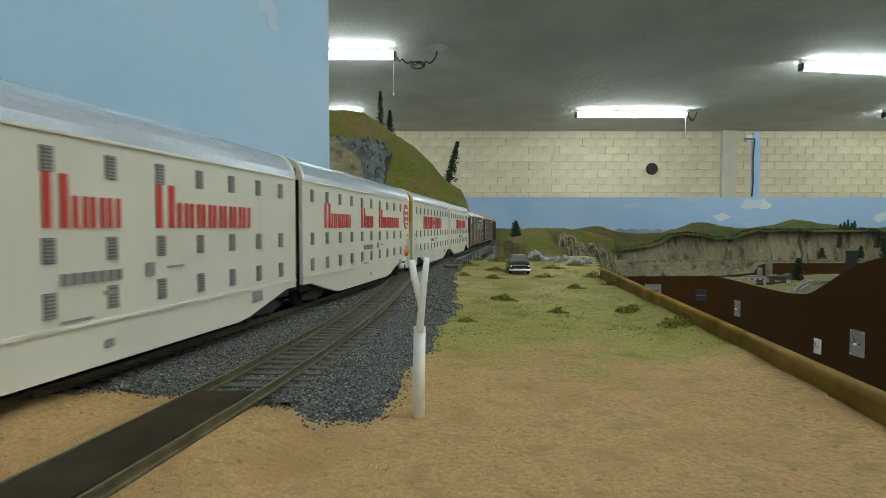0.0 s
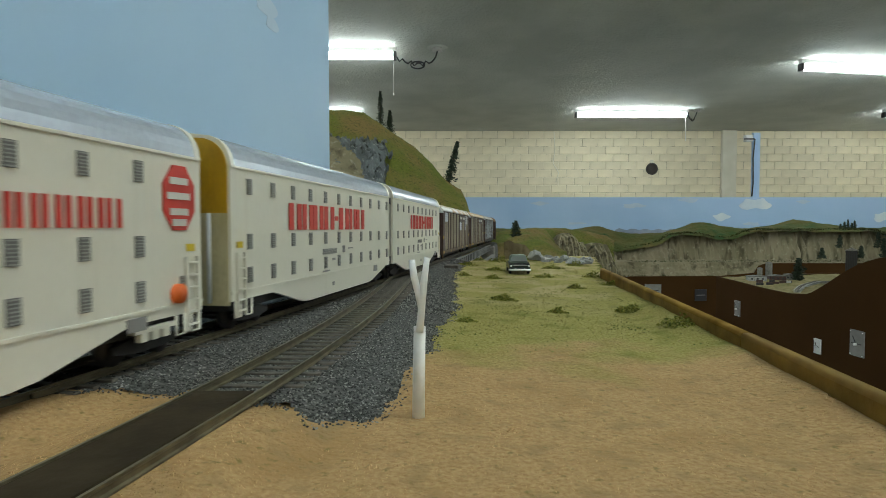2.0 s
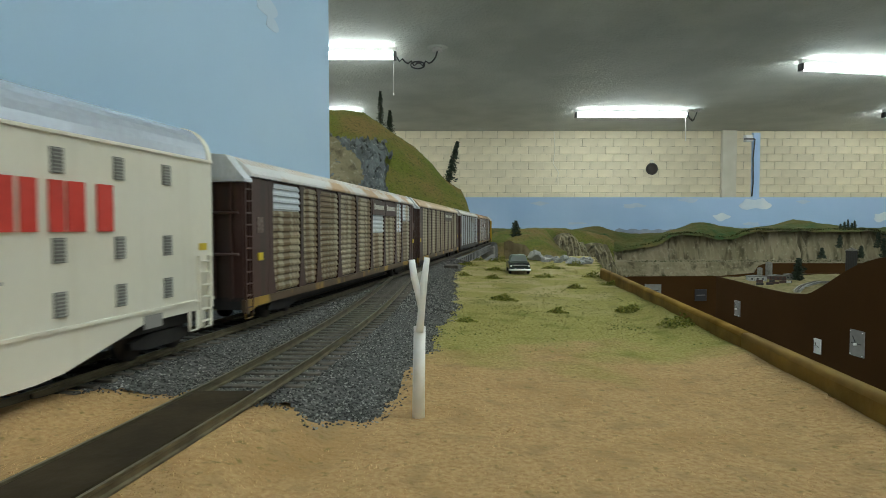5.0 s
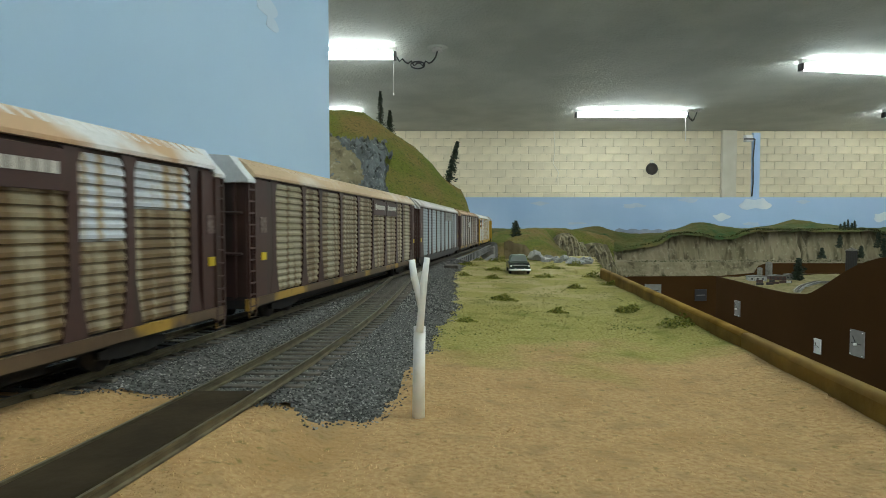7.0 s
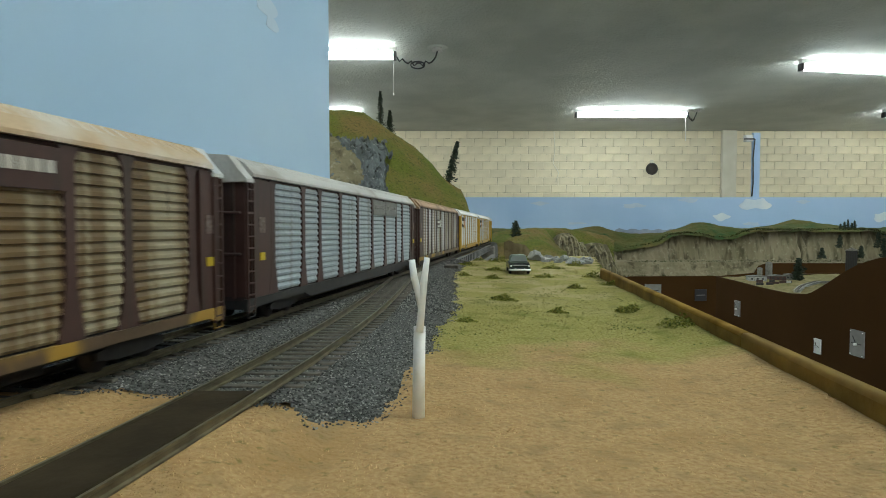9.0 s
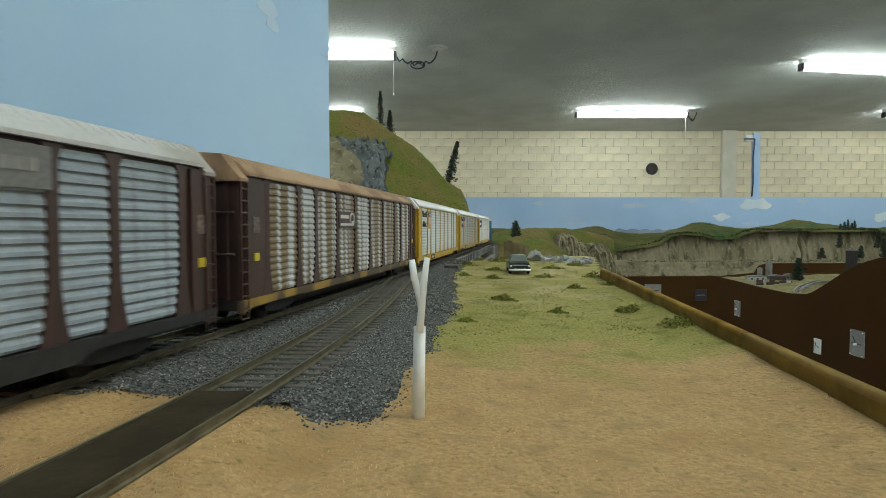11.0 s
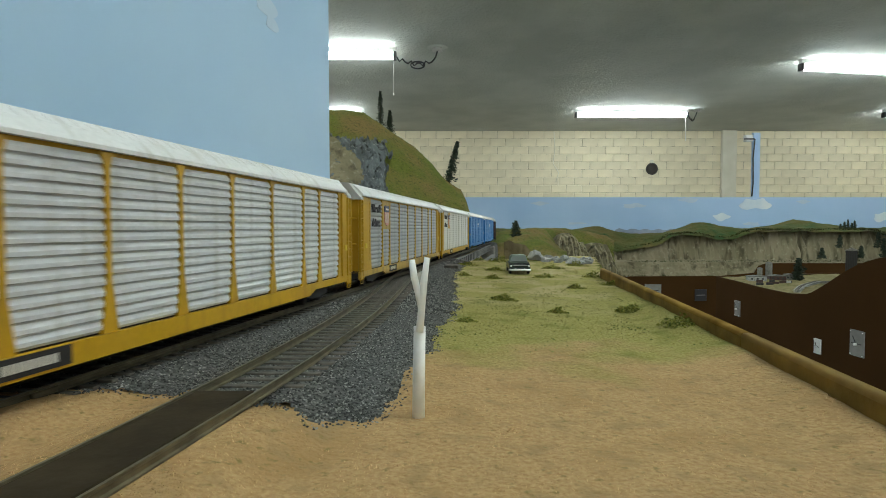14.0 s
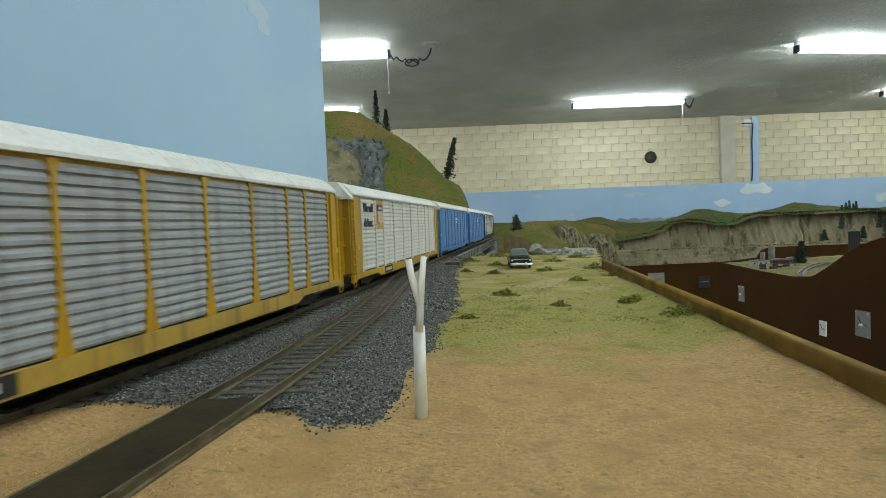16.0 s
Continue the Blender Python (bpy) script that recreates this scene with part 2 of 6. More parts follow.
def streaky(name, base, dirt, amount=0.5, rough=0.55, metal=0.0, dark=None, fine=900.0, shade=0.85, run_scale=(60, 190, 9)):
    """Painted sheet metal with dirt that has run down it; every piece gets its own runs."""
    m = bpy.data.materials.new(name)
    m.use_nodes = True
    nt = m.node_tree
    b = nt.nodes["Principled BSDF"]
    b.inputs["Roughness"].default_value, b.inputs["Metallic"].default_value = rough, metal
    tc, oi = nt.nodes.new("ShaderNodeTexCoord"), nt.nodes.new("ShaderNodeObjectInfo")
    off = nt.nodes.new("ShaderNodeVectorMath")
    off.operation = "MULTIPLY_ADD"
    off.inputs[1].default_value = (1, 1, 1)
    comb = nt.nodes.new("ShaderNodeCombineXYZ")
    mul = nt.nodes.new("ShaderNodeMath")
    mul.operation = "MULTIPLY"
    mul.inputs[1].default_value = 3.0
    nt.links.new(oi.outputs["Random"], mul.inputs[0])
    nt.links.new(mul.outputs[0], comb.inputs[1])
    nt.links.new(tc.outputs["Object"], off.inputs[0])
    nt.links.new(comb.outputs[0], off.inputs[2])

    def layer(scale3, detail, lo, hi):
        mp = nt.nodes.new("ShaderNodeMapping")
        mp.inputs["Scale"].default_value = scale3
        n = nt.nodes.new("ShaderNodeTexNoise")
        n.inputs["Scale"].default_value, n.inputs["Detail"].default_value = 1.0, detail
        r = nt.nodes.new("ShaderNodeMapRange")
        r.inputs["From Min"].default_value, r.inputs["From Max"].default_value = lo, hi
        nt.links.new(off.outputs[0], mp.inputs[0])
        nt.links.new(mp.outputs[0], n.inputs["Vector"])
        nt.links.new(n.outputs["Fac"], r.inputs["Value"])
        return r.outputs["Result"]

    def mix(fac, a, b2):
        x = nt.nodes.new("ShaderNodeMix")
        x.data_type = "RGBA"
        nt.links.new(fac, x.inputs["Factor"])
        for sock, v in ((x.inputs["A"], a), (x.inputs["B"], b2)):
            if isinstance(v, tuple):
                sock.default_value = (*v, 1)
            else:
                nt.links.new(v, sock)
        return x.outputs["Result"]

    runs = layer(run_scale, 3, 0.60 - 0.18 * amount, 0.70 - 0.18 * amount)
    grain = layer((fine, fine, fine * 0.5), 2, 0.35, 0.75)
    tint = tuple(c * shade for c in base)
    col = mix(grain, base, tint)
    col = mix(runs, col, dirt)
    if dark:
        col = mix(layer((80, 330, 25), 2, 0.66, 0.74), col, dark)
    nt.links.new(col, b.inputs["Base Color"])
    return m


RUST, TAN = (0.10, 0.05, 0.022), (0.34, 0.24, 0.13)
M_SP_RIB = streaky("tan_weathered_steel", (0.30, 0.255, 0.16), (0.13, 0.078, 0.026), 0.86, dark=(0.06, 0.035, 0.02), run_scale=(60, 150, 9))
M_SP_GREY = streaky("blue_grey_steel", (0.305, 0.35, 0.39), (0.22, 0.24, 0.25), 0.45)
M_SP_SILVER = streaky("clean_silver_steel", (0.55, 0.60, 0.66), (0.36, 0.27, 0.16), 0.25)
M_CR_RIB = streaky("streaked_white_steel", (0.49, 0.50, 0.515), (0.17, 0.105, 0.040), 0.98, dark=(0.06, 0.035, 0.02), run_scale=(60, 120, 6))
M_UP_RIB = streaky("silver_ribbed_steel", (0.58, 0.59, 0.61), (0.46, 0.46, 0.46), 0.3, 0.45)
M_UP_RIB2 = streaky("dull_silver_steel", (0.335, 0.35, 0.37), (0.25, 0.26, 0.27), 0.4, 0.5)
M_UP_RIB3 = streaky("pale_silver_steel", (0.70, 0.69, 0.66), (0.55, 0.52, 0.46), 0.3, 0.5)
M_BROWN = streaky("maroon_brown_paint", (0.058, 0.024, 0.019), (0.04, 0.022, 0.015), 0.4)
M_YELLOW = streaky("yellow_car_paint", (0.52, 0.295, 0.005), (0.42, 0.235, 0.008), 0.3, 0.5)
M_YELLOW2 = streaky("faded_yellow_paint", (0.47, 0.30, 0.05), (0.30, 0.19, 0.05), 0.5, 0.5)
M_YELLOW3 = streaky("grimy_yellow_paint", (0.095, 0.058, 0.03), (0.36, 0.21, 0.03), 0.55, 0.6, run_scale=(60, 45, 30))
M_BLUE = streaky("blue_car_paint", (0.012, 0.165, 0.46), (0.01, 0.11, 0.33), 0.3, 0.5)
M_RUSTROOF = streaky("rusted_roof", (0.40, 0.255, 0.145), (0.21, 0.11, 0.055), 0.8, run_scale=(30, 26, 20))
M_PATCHROOF = streaky("white_roof_with_rust", (0.66, 0.66, 0.65), (0.45, 0.29, 0.16), 0.75, run_scale=(30, 26, 20))
M_TANROOF = streaky("tan_roof", (0.50, 0.36, 0.22), (0.56, 0.50, 0.42), 0.4, run_scale=(30, 26, 20))
M_GREYROOF = streaky("grey_roof", (0.50, 0.49, 0.47), (0.36, 0.33, 0.29), 0.5, run_scale=(30, 26, 20))
M_WHITEROOF = streaky("white_roof", (0.74, 0.74, 0.73), (0.58, 0.57, 0.54), 0.25)
M_GALV = streaky("galvanised_roof_end", (0.62, 0.65, 0.68), (0.5, 0.52, 0.54), 0.2)
M_SILVERROOF = streaky("silver_roof_paint", (0.44, 0.49, 0.57), (0.40, 0.44, 0.51), 0.2, 0.25, 0.2)
M_CREAM = streaky("cream_white_paint", (0.735, 0.705, 0.61), (0.70, 0.665, 0.57), 0.1, 0.42, shade=0.97)
M_CREAMEND = streaky("cream_end_paint", (0.55, 0.49, 0.30), (0.42, 0.36, 0.2), 0.3)
M_VENT = mat("grey_vent", (0.14, 0.138, 0.13), 0.6, color2=(0.20, 0.196, 0.185), scale=900)
M_VENTLINE = mat("pale_vent_louvre", (0.30, 0.30, 0.28), 0.5)
M_RED = mat("red_lettering", (0.55, 0.035, 0.02), 0.5, color2=(0.60, 0.045, 0.03), scale=300)
M_INK = mat("black_lettering", (0.03, 0.03, 0.035), 0.6)
M_GREYINK = mat("grey_stencil", (0.28, 0.27, 0.26), 0.6)
M_WHITEINK = mat("white_lettering", (0.62, 0.60, 0.55), 0.6)
M_NAVY = mat("navy_emblem", (0.03, 0.045, 0.12), 0.5)
M_PINK = mat("faded_red_emblem", (0.60, 0.28, 0.24), 0.5)
M_ORANGE = mat("orange_paint", (0.75, 0.14, 0.02), 0.5)
M_STENCIL = mat("faded_stencil_paint", (0.085, 0.045, 0.036), 0.6, color2=(0.20, 0.15, 0.13), scale=700)
M_YLABEL = mat("yellow_label", (0.62, 0.45, 0.02), 0.5)
M_STEEL = mat("dark_wheel_steel", (0.035, 0.033, 0.032), 0.5, 0.5, color2=(0.06, 0.05, 0.045), scale=400)
M_BLACK = mat("grimy_black", (0.014, 0.013, 0.013), 0.7, color2=(0.024, 0.021, 0.019), scale=300)


def rib_mesh(w, z0, z1, n, material, depth=0.0007):
    """A sheet with n ribs lying along it; the outside faces +x, the middle is at y = 0."""
    bm = bmesh.new()
    prof, h = [], (z1 - z0) / n
    for i in range(n):
        z = z0 + i * h
        prof += [(0, z), (0, z + 0.15 * h), (depth, z + 0.24 * h), (depth * 0.95, z + 0.60 * h), (depth * 0.45, z + 0.80 * h)]
    prof.append((0, z1))
    prof = [(a, b) for a, b in prof] + [(-0.0006, z1), (-0.0006, z0)]
    lo = [bm.verts.new((a, -w / 2, b)) for a, b in prof]
    hi = [bm.verts.new((a, w / 2, b)) for a, b in prof]
    k = len(prof)
    for i in range(k):
        bm.faces.new((lo[i], lo[(i + 1) % k], hi[(i + 1) % k], hi[i]))
    return mesh_of(bm, "rib_panel", material)


def bogie(root, y):
    b = part("truck", box(bmesh.new(), -0.011, 0.011, -0.003, 0.003, 0.003, 0.0075, 0.0008), M_BLACK, root, at=pose(0, y, 0))
    for sx in (-1, 1):
        bm = bmesh.new()
        prism(bm, [(-0.014, 0.0042), (-0.014, 0.0062), (-0.006, 0.0078), (0.006, 0.0078), (0.014, 0.0062), (0.014, 0.0042), (0.006, 0.003), (-0.006, 0.003)],
              sx * 0.0125, sx * 0.0142, "x")
        part("side_frame", bm, M_BLACK, b)
    for wy in (-0.010, 0.010):
        bm = bmesh.new()
        for sx in (-1, 1):
            tube(bm, [(sx * 0.0078, wy, 0.0052), (sx * 0.0108, wy, 0.0052)], 0.0052, 16)
        tube(bm, [(-0.0105, wy, 0.0052), (0.0105, wy, 0.0052)], 0.0012, 8)
        part("wheelset", bm, M_STEEL, b)


def ladder_bars(bm, y, x, z0, z1, n, w=0.0048, deep=0.0012):
    """A ladder on the side face: two stiles and n rungs."""
    for e in (-w / 2, w / 2):
        box(bm, x, x + deep, y + e - 0.0004, y + e + 0.0004, z0, z1)
    for i in range(n):
        z = z0 + (i + 0.5) * (z1 - z0) / n
        box(bm, x, x + deep * 0.9, y - w / 2, y + w / 2, z - 0.0003, z + 0.0003)


def word_bars(bm, y0, y1, z0, z1, letters, x, initial=0.0):
    """Plain upright bars that stand for a word, one a letter; the word runs away along +y."""
    p = (y1 - y0) / letters
    for i in range(letters):
        top = z1 + (initial if i == 0 else 0)
        low = z0 - (initial * 0.3 if i == 0 else 0)
        a = y0 + i * p
        for u in (0.10, 0.52):
            box(bm, x, x + 0.00025, a + u * p, a + (u + 0.29) * p, low, top)


def marks(spans, z0, z1, x, material, parent, label="", stroke=0.30, first=0.0):
    """Plain upright strokes for each letter's span (from, to) along the car; a narrow one is a single bar."""
    for i, (a, b) in enumerate(spans):
        hi, w = z1 + (first if i == 0 else 0), b - a
        for u in ((0.0, 1.0),) if w < 0.4 * (z1 - z0) else ((0.0, stroke), (1 - stroke, 1.0)):
            part("painted_mark", box(bmesh.new(), x, x + 0.00025, a + u[0] * w, a + u[1] * w, z0, hi), material, parent, label)


def run_of(y0, y1, n, gap=0.16, lead=1.0):
    """n letter spans from y0 to y1; the first is lead times as wide."""
    p = (y1 - y0) / (n - 1 + lead)
    out, y = [], y0
    for i in range(n):
        w = p * (lead if i == 0 else 1)
        out.append((y, y + w * (1 - gap)))
        y += w
    return out


def roof_mesh(bm, y0, y1, zg, zt, over=0.0, ribs=True, round_top=False):
    """A car's roof over its gutter height zg, with cross ribs."""
    w = W2 + over
    if round_top:
        prof = [(-w, zg)] + [(-w + (w * 0.62) * (1 - math.cos(a)), zg + (zt - zg) * 0.93 * math.sin(a)) for a in span(0.25, math.pi / 2, 7)]
        prof += [(0, zt)] + [(-x, z) for x, z in reversed(prof)]
    else:
        prof = [(-w, zg), (-w, zg + 0.0012), (-w + 0.0035, zg + 0.0050), (-w + 0.008, zg + (zt - zg) * 0.93), (0, zt)]
        prof += [(-x, z) for x, z in reversed(prof[:-1])]
    if not ribs:
        prism(bm, prof, y0, y1, "y")
    else:
        n = int((y1 - y0) / 0.0045)
        for i in range(n):
            y = y0 + (i + 0.5) * (y1 - y0) / n
            up = [(x * 1.002, z + 0.00007) for x, z in prof[2:-2]]
            prism(bm, up + [(up[-1][0], zg + 0.003), (up[0][0], zg + 0.003)], y - 0.0006, y + 0.0006, "y")


# widths of the nine ribbed bays along a rack car, from its front
BAYS = [0.032, 0.021, 0.031, 0.0315, 0.031, 0.032, 0.0325, 0.020, 0.0295]
ENDW, RACK_L = 0.0235, 0.302
SILL, GUT, TOP = 0.0105, 0.0612, 0.0698


def letters_of(me):
    """The letters of a lettered mesh, each as a bmesh of its own; a dot stays with its stem."""
    bm = bmesh.new()
    bm.from_mesh(me)
    left, groups = set(bm.verts), []
    while left:
        todo = [min(left, key=lambda v: v.index)]
        left.discard(todo[0])
        got = []
        while todo:
            v = todo.pop()
            got.append(v)
            for e in v.link_edges:
                w = e.other_vert(v)
                if w in left:
                    left.discard(w)
                    todo.append(w)
        lo, hi = min(v.co.x for v in got), max(v.co.x for v in got)
        for g in groups:
            if lo < (g[0] + g[1]) / 2 < hi or g[0] < (lo + hi) / 2 < g[1]:
                g[0], g[1] = min(g[0], lo), max(g[1], hi)
                g[2].update(got)
                break
        else:
            groups.append([lo, hi, set(got)])
    out = []
    for _, _, got in groups:
        piece, new_vert = bmesh.new(), {}
        for v in sorted(got, key=lambda v: v.index):
            new_vert[v] = piece.verts.new(v.co)
        for f in bm.faces:
            if f.verts[0] in got:
                piece.faces.new([new_vert[v] for v in f.verts])
        out.append(piece)
    bm.free()
    return out


def rack_car(label, ribs, frame_m, sill_m, roof_m, end_m, end_roof=None, alt=None, emblem="", low=0.0062):
    post_w, foot, head = (0.0017, 0.0043, 0.0033) if frame_m is M_BROWN else (0.0009, 0.0030, 0.0021)
    root = new("autorack_car")
    tagged(root, label, "train car", "cars of the train")
    half = RACK_L / 2
    part("floor_pan", box(bmesh.new(), -W2 + 0.002, W2 - 0.002, -half + 0.003, half - 0.003, 0.0075, 0.0125), M_BLACK, root)
    part("inner_wall", box(bmesh.new(), -W2 + 0.0016, W2 - 0.0016, -half + 0.004, half - 0.004, 0.0125, GUT), frame_m, root)
    # side sills: deeper in the middle, stepped near the trucks
    # black block added under the floor to darken the gap down to the rails
    part("underfloor_shade_block", box(bmesh.new(), -0.008, 0.008, -half + 0.066, half - 0.066, 0.0030, 0.0078), M_BLACK, root)
    prof = [(-half, 0.0072), (-half, SILL + 0.0015), (half, SILL + 0.0015), (half, 0.0072), (half - 0.006, 0.0072), (half - 0.009, 0.0086), (half - 0.055, 0.0088),
            (half - 0.062, low), (-half + 0.062, low), (-half + 0.055, 0.0088), (-half + 0.009, 0.0086), (-half + 0.006, 0.0072)]
    for sx in (-1, 1):
        bm = prism(bmesh.new(), prof, sx * (W2 - 0.0012), sx * (W2 + 0.0004), "x")
        part("side_sill", bm, sill_m, root)
    # roof
    bm = bmesh.new()
    roof_mesh(bm, -half + 0.006, half - 0.006, GUT, TOP, 0.0004, False)
    sheet_top = part("roof", bm, roof_m, root)
    bm = bmesh.new()
    roof_mesh(bm, -half + 0.006, half - 0.006, GUT, TOP, 0.0004)
    tagged(part("roof_ribs", bm, roof_m, sheet_top), kind="stuff")
    for e in (-1, 1):
        bm = bmesh.new()
        roof_mesh(bm, min(e * half, e * (half - 0.0062)), max(e * half, e * (half - 0.0062)), GUT - 0.0025, TOP + 0.0003, 0.0006, False)
        part("roof_end", bm, end_roof or roof_m, root)
    # ribbed bays and posts
    share = {}
    n_rib = 16
    ys, y = [], -half + ENDW
    for k, w in enumerate(BAYS):
        ys.append((y, w, k))
        y += w
    last = y
    for sx in (1, -1):
        for y, w, k in ys:
            logo_bay = emblem == "shield" and k == 1 and sx == 1
            top = 0.0395 if logo_bay else GUT - 0.0012
            mt = ribs
            if alt and k in alt:
                cut = alt[k]
                if ("clean", k) not in share:
                    share[("clean", k)] = rib_mesh(w - 0.0012, cut + 0.0001, top, round((top - cut) / 0.003), M_SP_SILVER)
                part("ribbed_panel", share[("clean", k)], None, root, at=pose(sx * (W2 - 0.0012), y + w / 2, 0, 0, 0, 0 if sx > 0 else 180))
                top = cut
            key = (w, top, mt.name)
            if key not in share:
                share[key] = rib_mesh(w - 0.0012, 0.0125, top, int(n_rib * (top - 0.0125) / (GUT - 0.0137)), mt)
            yy = y + w / 2
            part("ribbed_panel", share[key], None, root, at=pose(sx * (W2 - 0.0012), yy, 0, 0, 0, 0 if sx > 0 else 180))
        if "post" not in share:
            bm = prism(bmesh.new(), [(-head, GUT - 0.0005), (head, GUT - 0.0005), (head * 0.8, GUT - 0.002), (post_w, GUT - 0.0045), (post_w, 0.026), (foot * 0.7, 0.0175), (foot, 0.0118), (-foot, 0.0118), (-foot * 0.7, 0.0175), (-post_w, 0.026), (-post_w, GUT - 0.0045), (-head * 0.8, GUT - 0.002)],
                       -0.0006, 0.00045, "x")
            share["post"] = mesh_of(bm, "side_post", frame_m)
        for y in [a for a, _, _ in ys] + [last]:
            part("side_post", share["post"], None, root, at=pose(sx * (W2 - 0.0006), y, 0, 0, 0, 0 if sx > 0 else 180))
        # plain end sections with ladders
        for a, b in ((-half + 0.0008, -half + ENDW - 0.0008), (last + 0.0008, half - 0.0008)):
            bm = box(bmesh.new(), min(sx * (W2 - 0.0016), sx * (W2 - 0.0002)), max(sx * (W2 - 0.0016), sx * (W2 - 0.0002)), a + 0.004, b - 0.0008, 0.0115, GUT - 0.001)
            part("end_section", bm, end_m, root)
        for y in (-half + 0.0035, half - 0.0035):
            bm = bmesh.new()
            ladder_bars(bm, y, W2 - 0.0006 if sx > 0 else -W2 - 0.0008, 0.0065, GUT - 0.003, 11)
            part("ladder", bm, end_m, root)
        for y in (-half + 0.0135, last + 0.010):
            if end_m is M_BROWN:
                part("data_plate", box(bmesh.new(), sx * (W2 - 0.0004), sx * (W2 + 0.0001), y - 0.0026, y + 0.0026, 0.0385, 0.0450), M_STENCIL, root)
            part("data_label", box(bmesh.new(), sx * (W2 - 0.0004), sx * (W2 + 0.0002), y - 0.002, y + 0.002, 0.0270, 0.0302), M_YLABEL, root)
    # end doors
    for e in (-1, 1):
        bm = box(bmesh.new(), -W2 + 0.002, W2 - 0.002, min(e * (half - 0.005), e * (half - 0.003)), max(e * (half - 0.005), e * (half - 0.003)), 0.011, GUT - 0.001)
        part("end_door", bm, end_m, root)
        bm = bmesh.new()
        for x in (-0.011, -0.0035, 0.004, 0.0115):
            box(bm, x - 0.0006, x + 0.0006, min(e * (half - 0.004), e * (half - 0.0018)), max(e * (half - 0.004), e * (half - 0.0018)), 0.012, GUT - 0.002)
        apart("door_post", bm, end_m, root)
        for z in (0.030, 0.0465):
            bm = tube(bmesh.new(), [(0.004, e * (half - 0.0012), z), (W2 - 0.003, e * (half - 0.0012), z)], 0.0006, 6)
            part("grab_iron", bm, end_m, root)
        bm = tube(bmesh.new(), [(0, e * (half - 0.004), 0.0088), (0, e * (half + 0.0055), 0.0088)], 0.0013, 8)
        box(bm, -0.0018, 0.0018, min(e * (half + 0.0055), e * (half + 0.0088)), max(e * (half + 0.0055), e * (half + 0.0088)), 0.0068, 0.0108, 0.0005)
        part("coupler", bm, M_STEEL, root)
        # stirrup step below the corner
        bm = tube(bmesh.new(), [(W2, e * (half - 0.001), 0.0085), (W2, e * (half - 0.001), 0.0045), (W2, e * (half - 0.006), 0.0045), (W2, e * (half - 0.006), 0.0085)], 0.0004, 5)
        part("step", bm, sill_m, root)
    for y in (-half + 0.042, half - 0.042):
        bogie(root, y)
    # emblems and lettering on the side towards the layout's edge
    X = W2 + 0.0002
    if emblem == "shield":
        y0 = ys[1][0]
        part("emblem_board", box(bmesh.new(), W2 - 0.0012, W2 - 0.0002, y0 + 0.001, y0 + 0.0195, 0.0395, GUT - 0.0012), sill_m, root)
        c = y0 + 0.0103
        part("emblem", prism(bmesh.new(), [(c - 0.0062, 0.0522), (c - 0.0066, 0.0560), (c - 0.004, 0.0572), (c, 0.0564), (c + 0.004, 0.0572), (c + 0.0066, 0.0560), (c + 0.0062, 0.0522)], X - 0.0004, X + 0.0002, "x"),
             M_NAVY, root, "navy shield top with a pale bar")
        part("emblem", prism(bmesh.new(), [(c - 0.0062, 0.0521), (c - 0.0062, 0.0450), (c - 0.004, 0.0430), (c, 0.0420), (c + 0.004, 0.0430), (c + 0.0062, 0.0450), (c + 0.0062, 0.0521)], X - 0.0004, X + 0.0002, "x"),
             M_PINK, root, "faded red and white striped shield")
        bm = bmesh.new()
        for k in range(5):
            yk = c - 0.0048 + k * 0.0024
            box(bm, X, X + 0.0003, yk - 0.0004, yk + 0.0004, 0.0442, 0.0518)
        box(bm, X, X + 0.0003, c - 0.0038, c + 0.0038, 0.0536, 0.0550)
        part("emblem_stripe", bm, M_WHITEINK, root)
        for txt, z in (("We will", 0.0515), ("deliver.", 0.0415)):
            cu = bpy.data.curves.new("slogan", "FONT")
            cu.body, cu.size, cu.extrude, cu.align_x = txt, 0.0078, 0.0003, "CENTER"
            cu.offset = 0.00012
            tmp = new("slogan", cu)
            me = bpy.data.meshes.new_from_object(tmp.evaluated_get(bpy.context.evaluated_depsgraph_get()))
            bpy.data.objects.remove(tmp)
            m = pose(W2 - 0.0002, ys[0][0] + 0.0148, z, 90, 0, 90) @ Matrix.Diagonal((0.88, 1, 1, 1))
            for piece in letters_of(me):
                part("letter", piece, M_INK, root, "dark letter of the slogan", at=m)
        part("number_plate", box(bmesh.new(), W2, W2 + 0.0007, ys[2][0] - 0.004, ys[2][0] + 0.017, 0.0070, 0.0118), M_BLACK, root)
        bm = bmesh.new()
        word_bars(bm, ys[2][0] - 0.002, ys[2][0] + 0.013, 0.0083, 0.0105, 7, W2 + 0.0007)
        apart("plain_bar", bm, M_WHITEINK, root)
    elif emblem in ("two_boards", "one_board"):
        for k, nl in ((5, 8), (6, 7)):
            y0, w = ys[k][0], ys[k][1]
            part("name_board", box(bmesh.new(), W2 - 0.0012, W2 + 0.0002, y0 + 0.0005, y0 + w - 0.0005, 0.0495, GUT - 0.0015), M_BROWN if emblem == "two_boards" else M_VENT, root)
            bm = bmesh.new()
            word_bars(bm, y0 + 0.004, y0 + w - 0.004, 0.0535, 0.0565, nl, W2 + 0.0002, 0.0008)
            apart("plain_bar", bm, M_WHITEINK if emblem == "two_boards" else M_GREYINK, root)
    elif emblem == "wheel":
        y0 = ys[3][0]
        part("name_board", box(bmesh.new(), W2 - 0.0012, W2 + 0.0002, y0 + 0.0008, y0 + 0.030, 0.0405, 0.0500), M_BROWN, root)
        bm = bmesh.new()
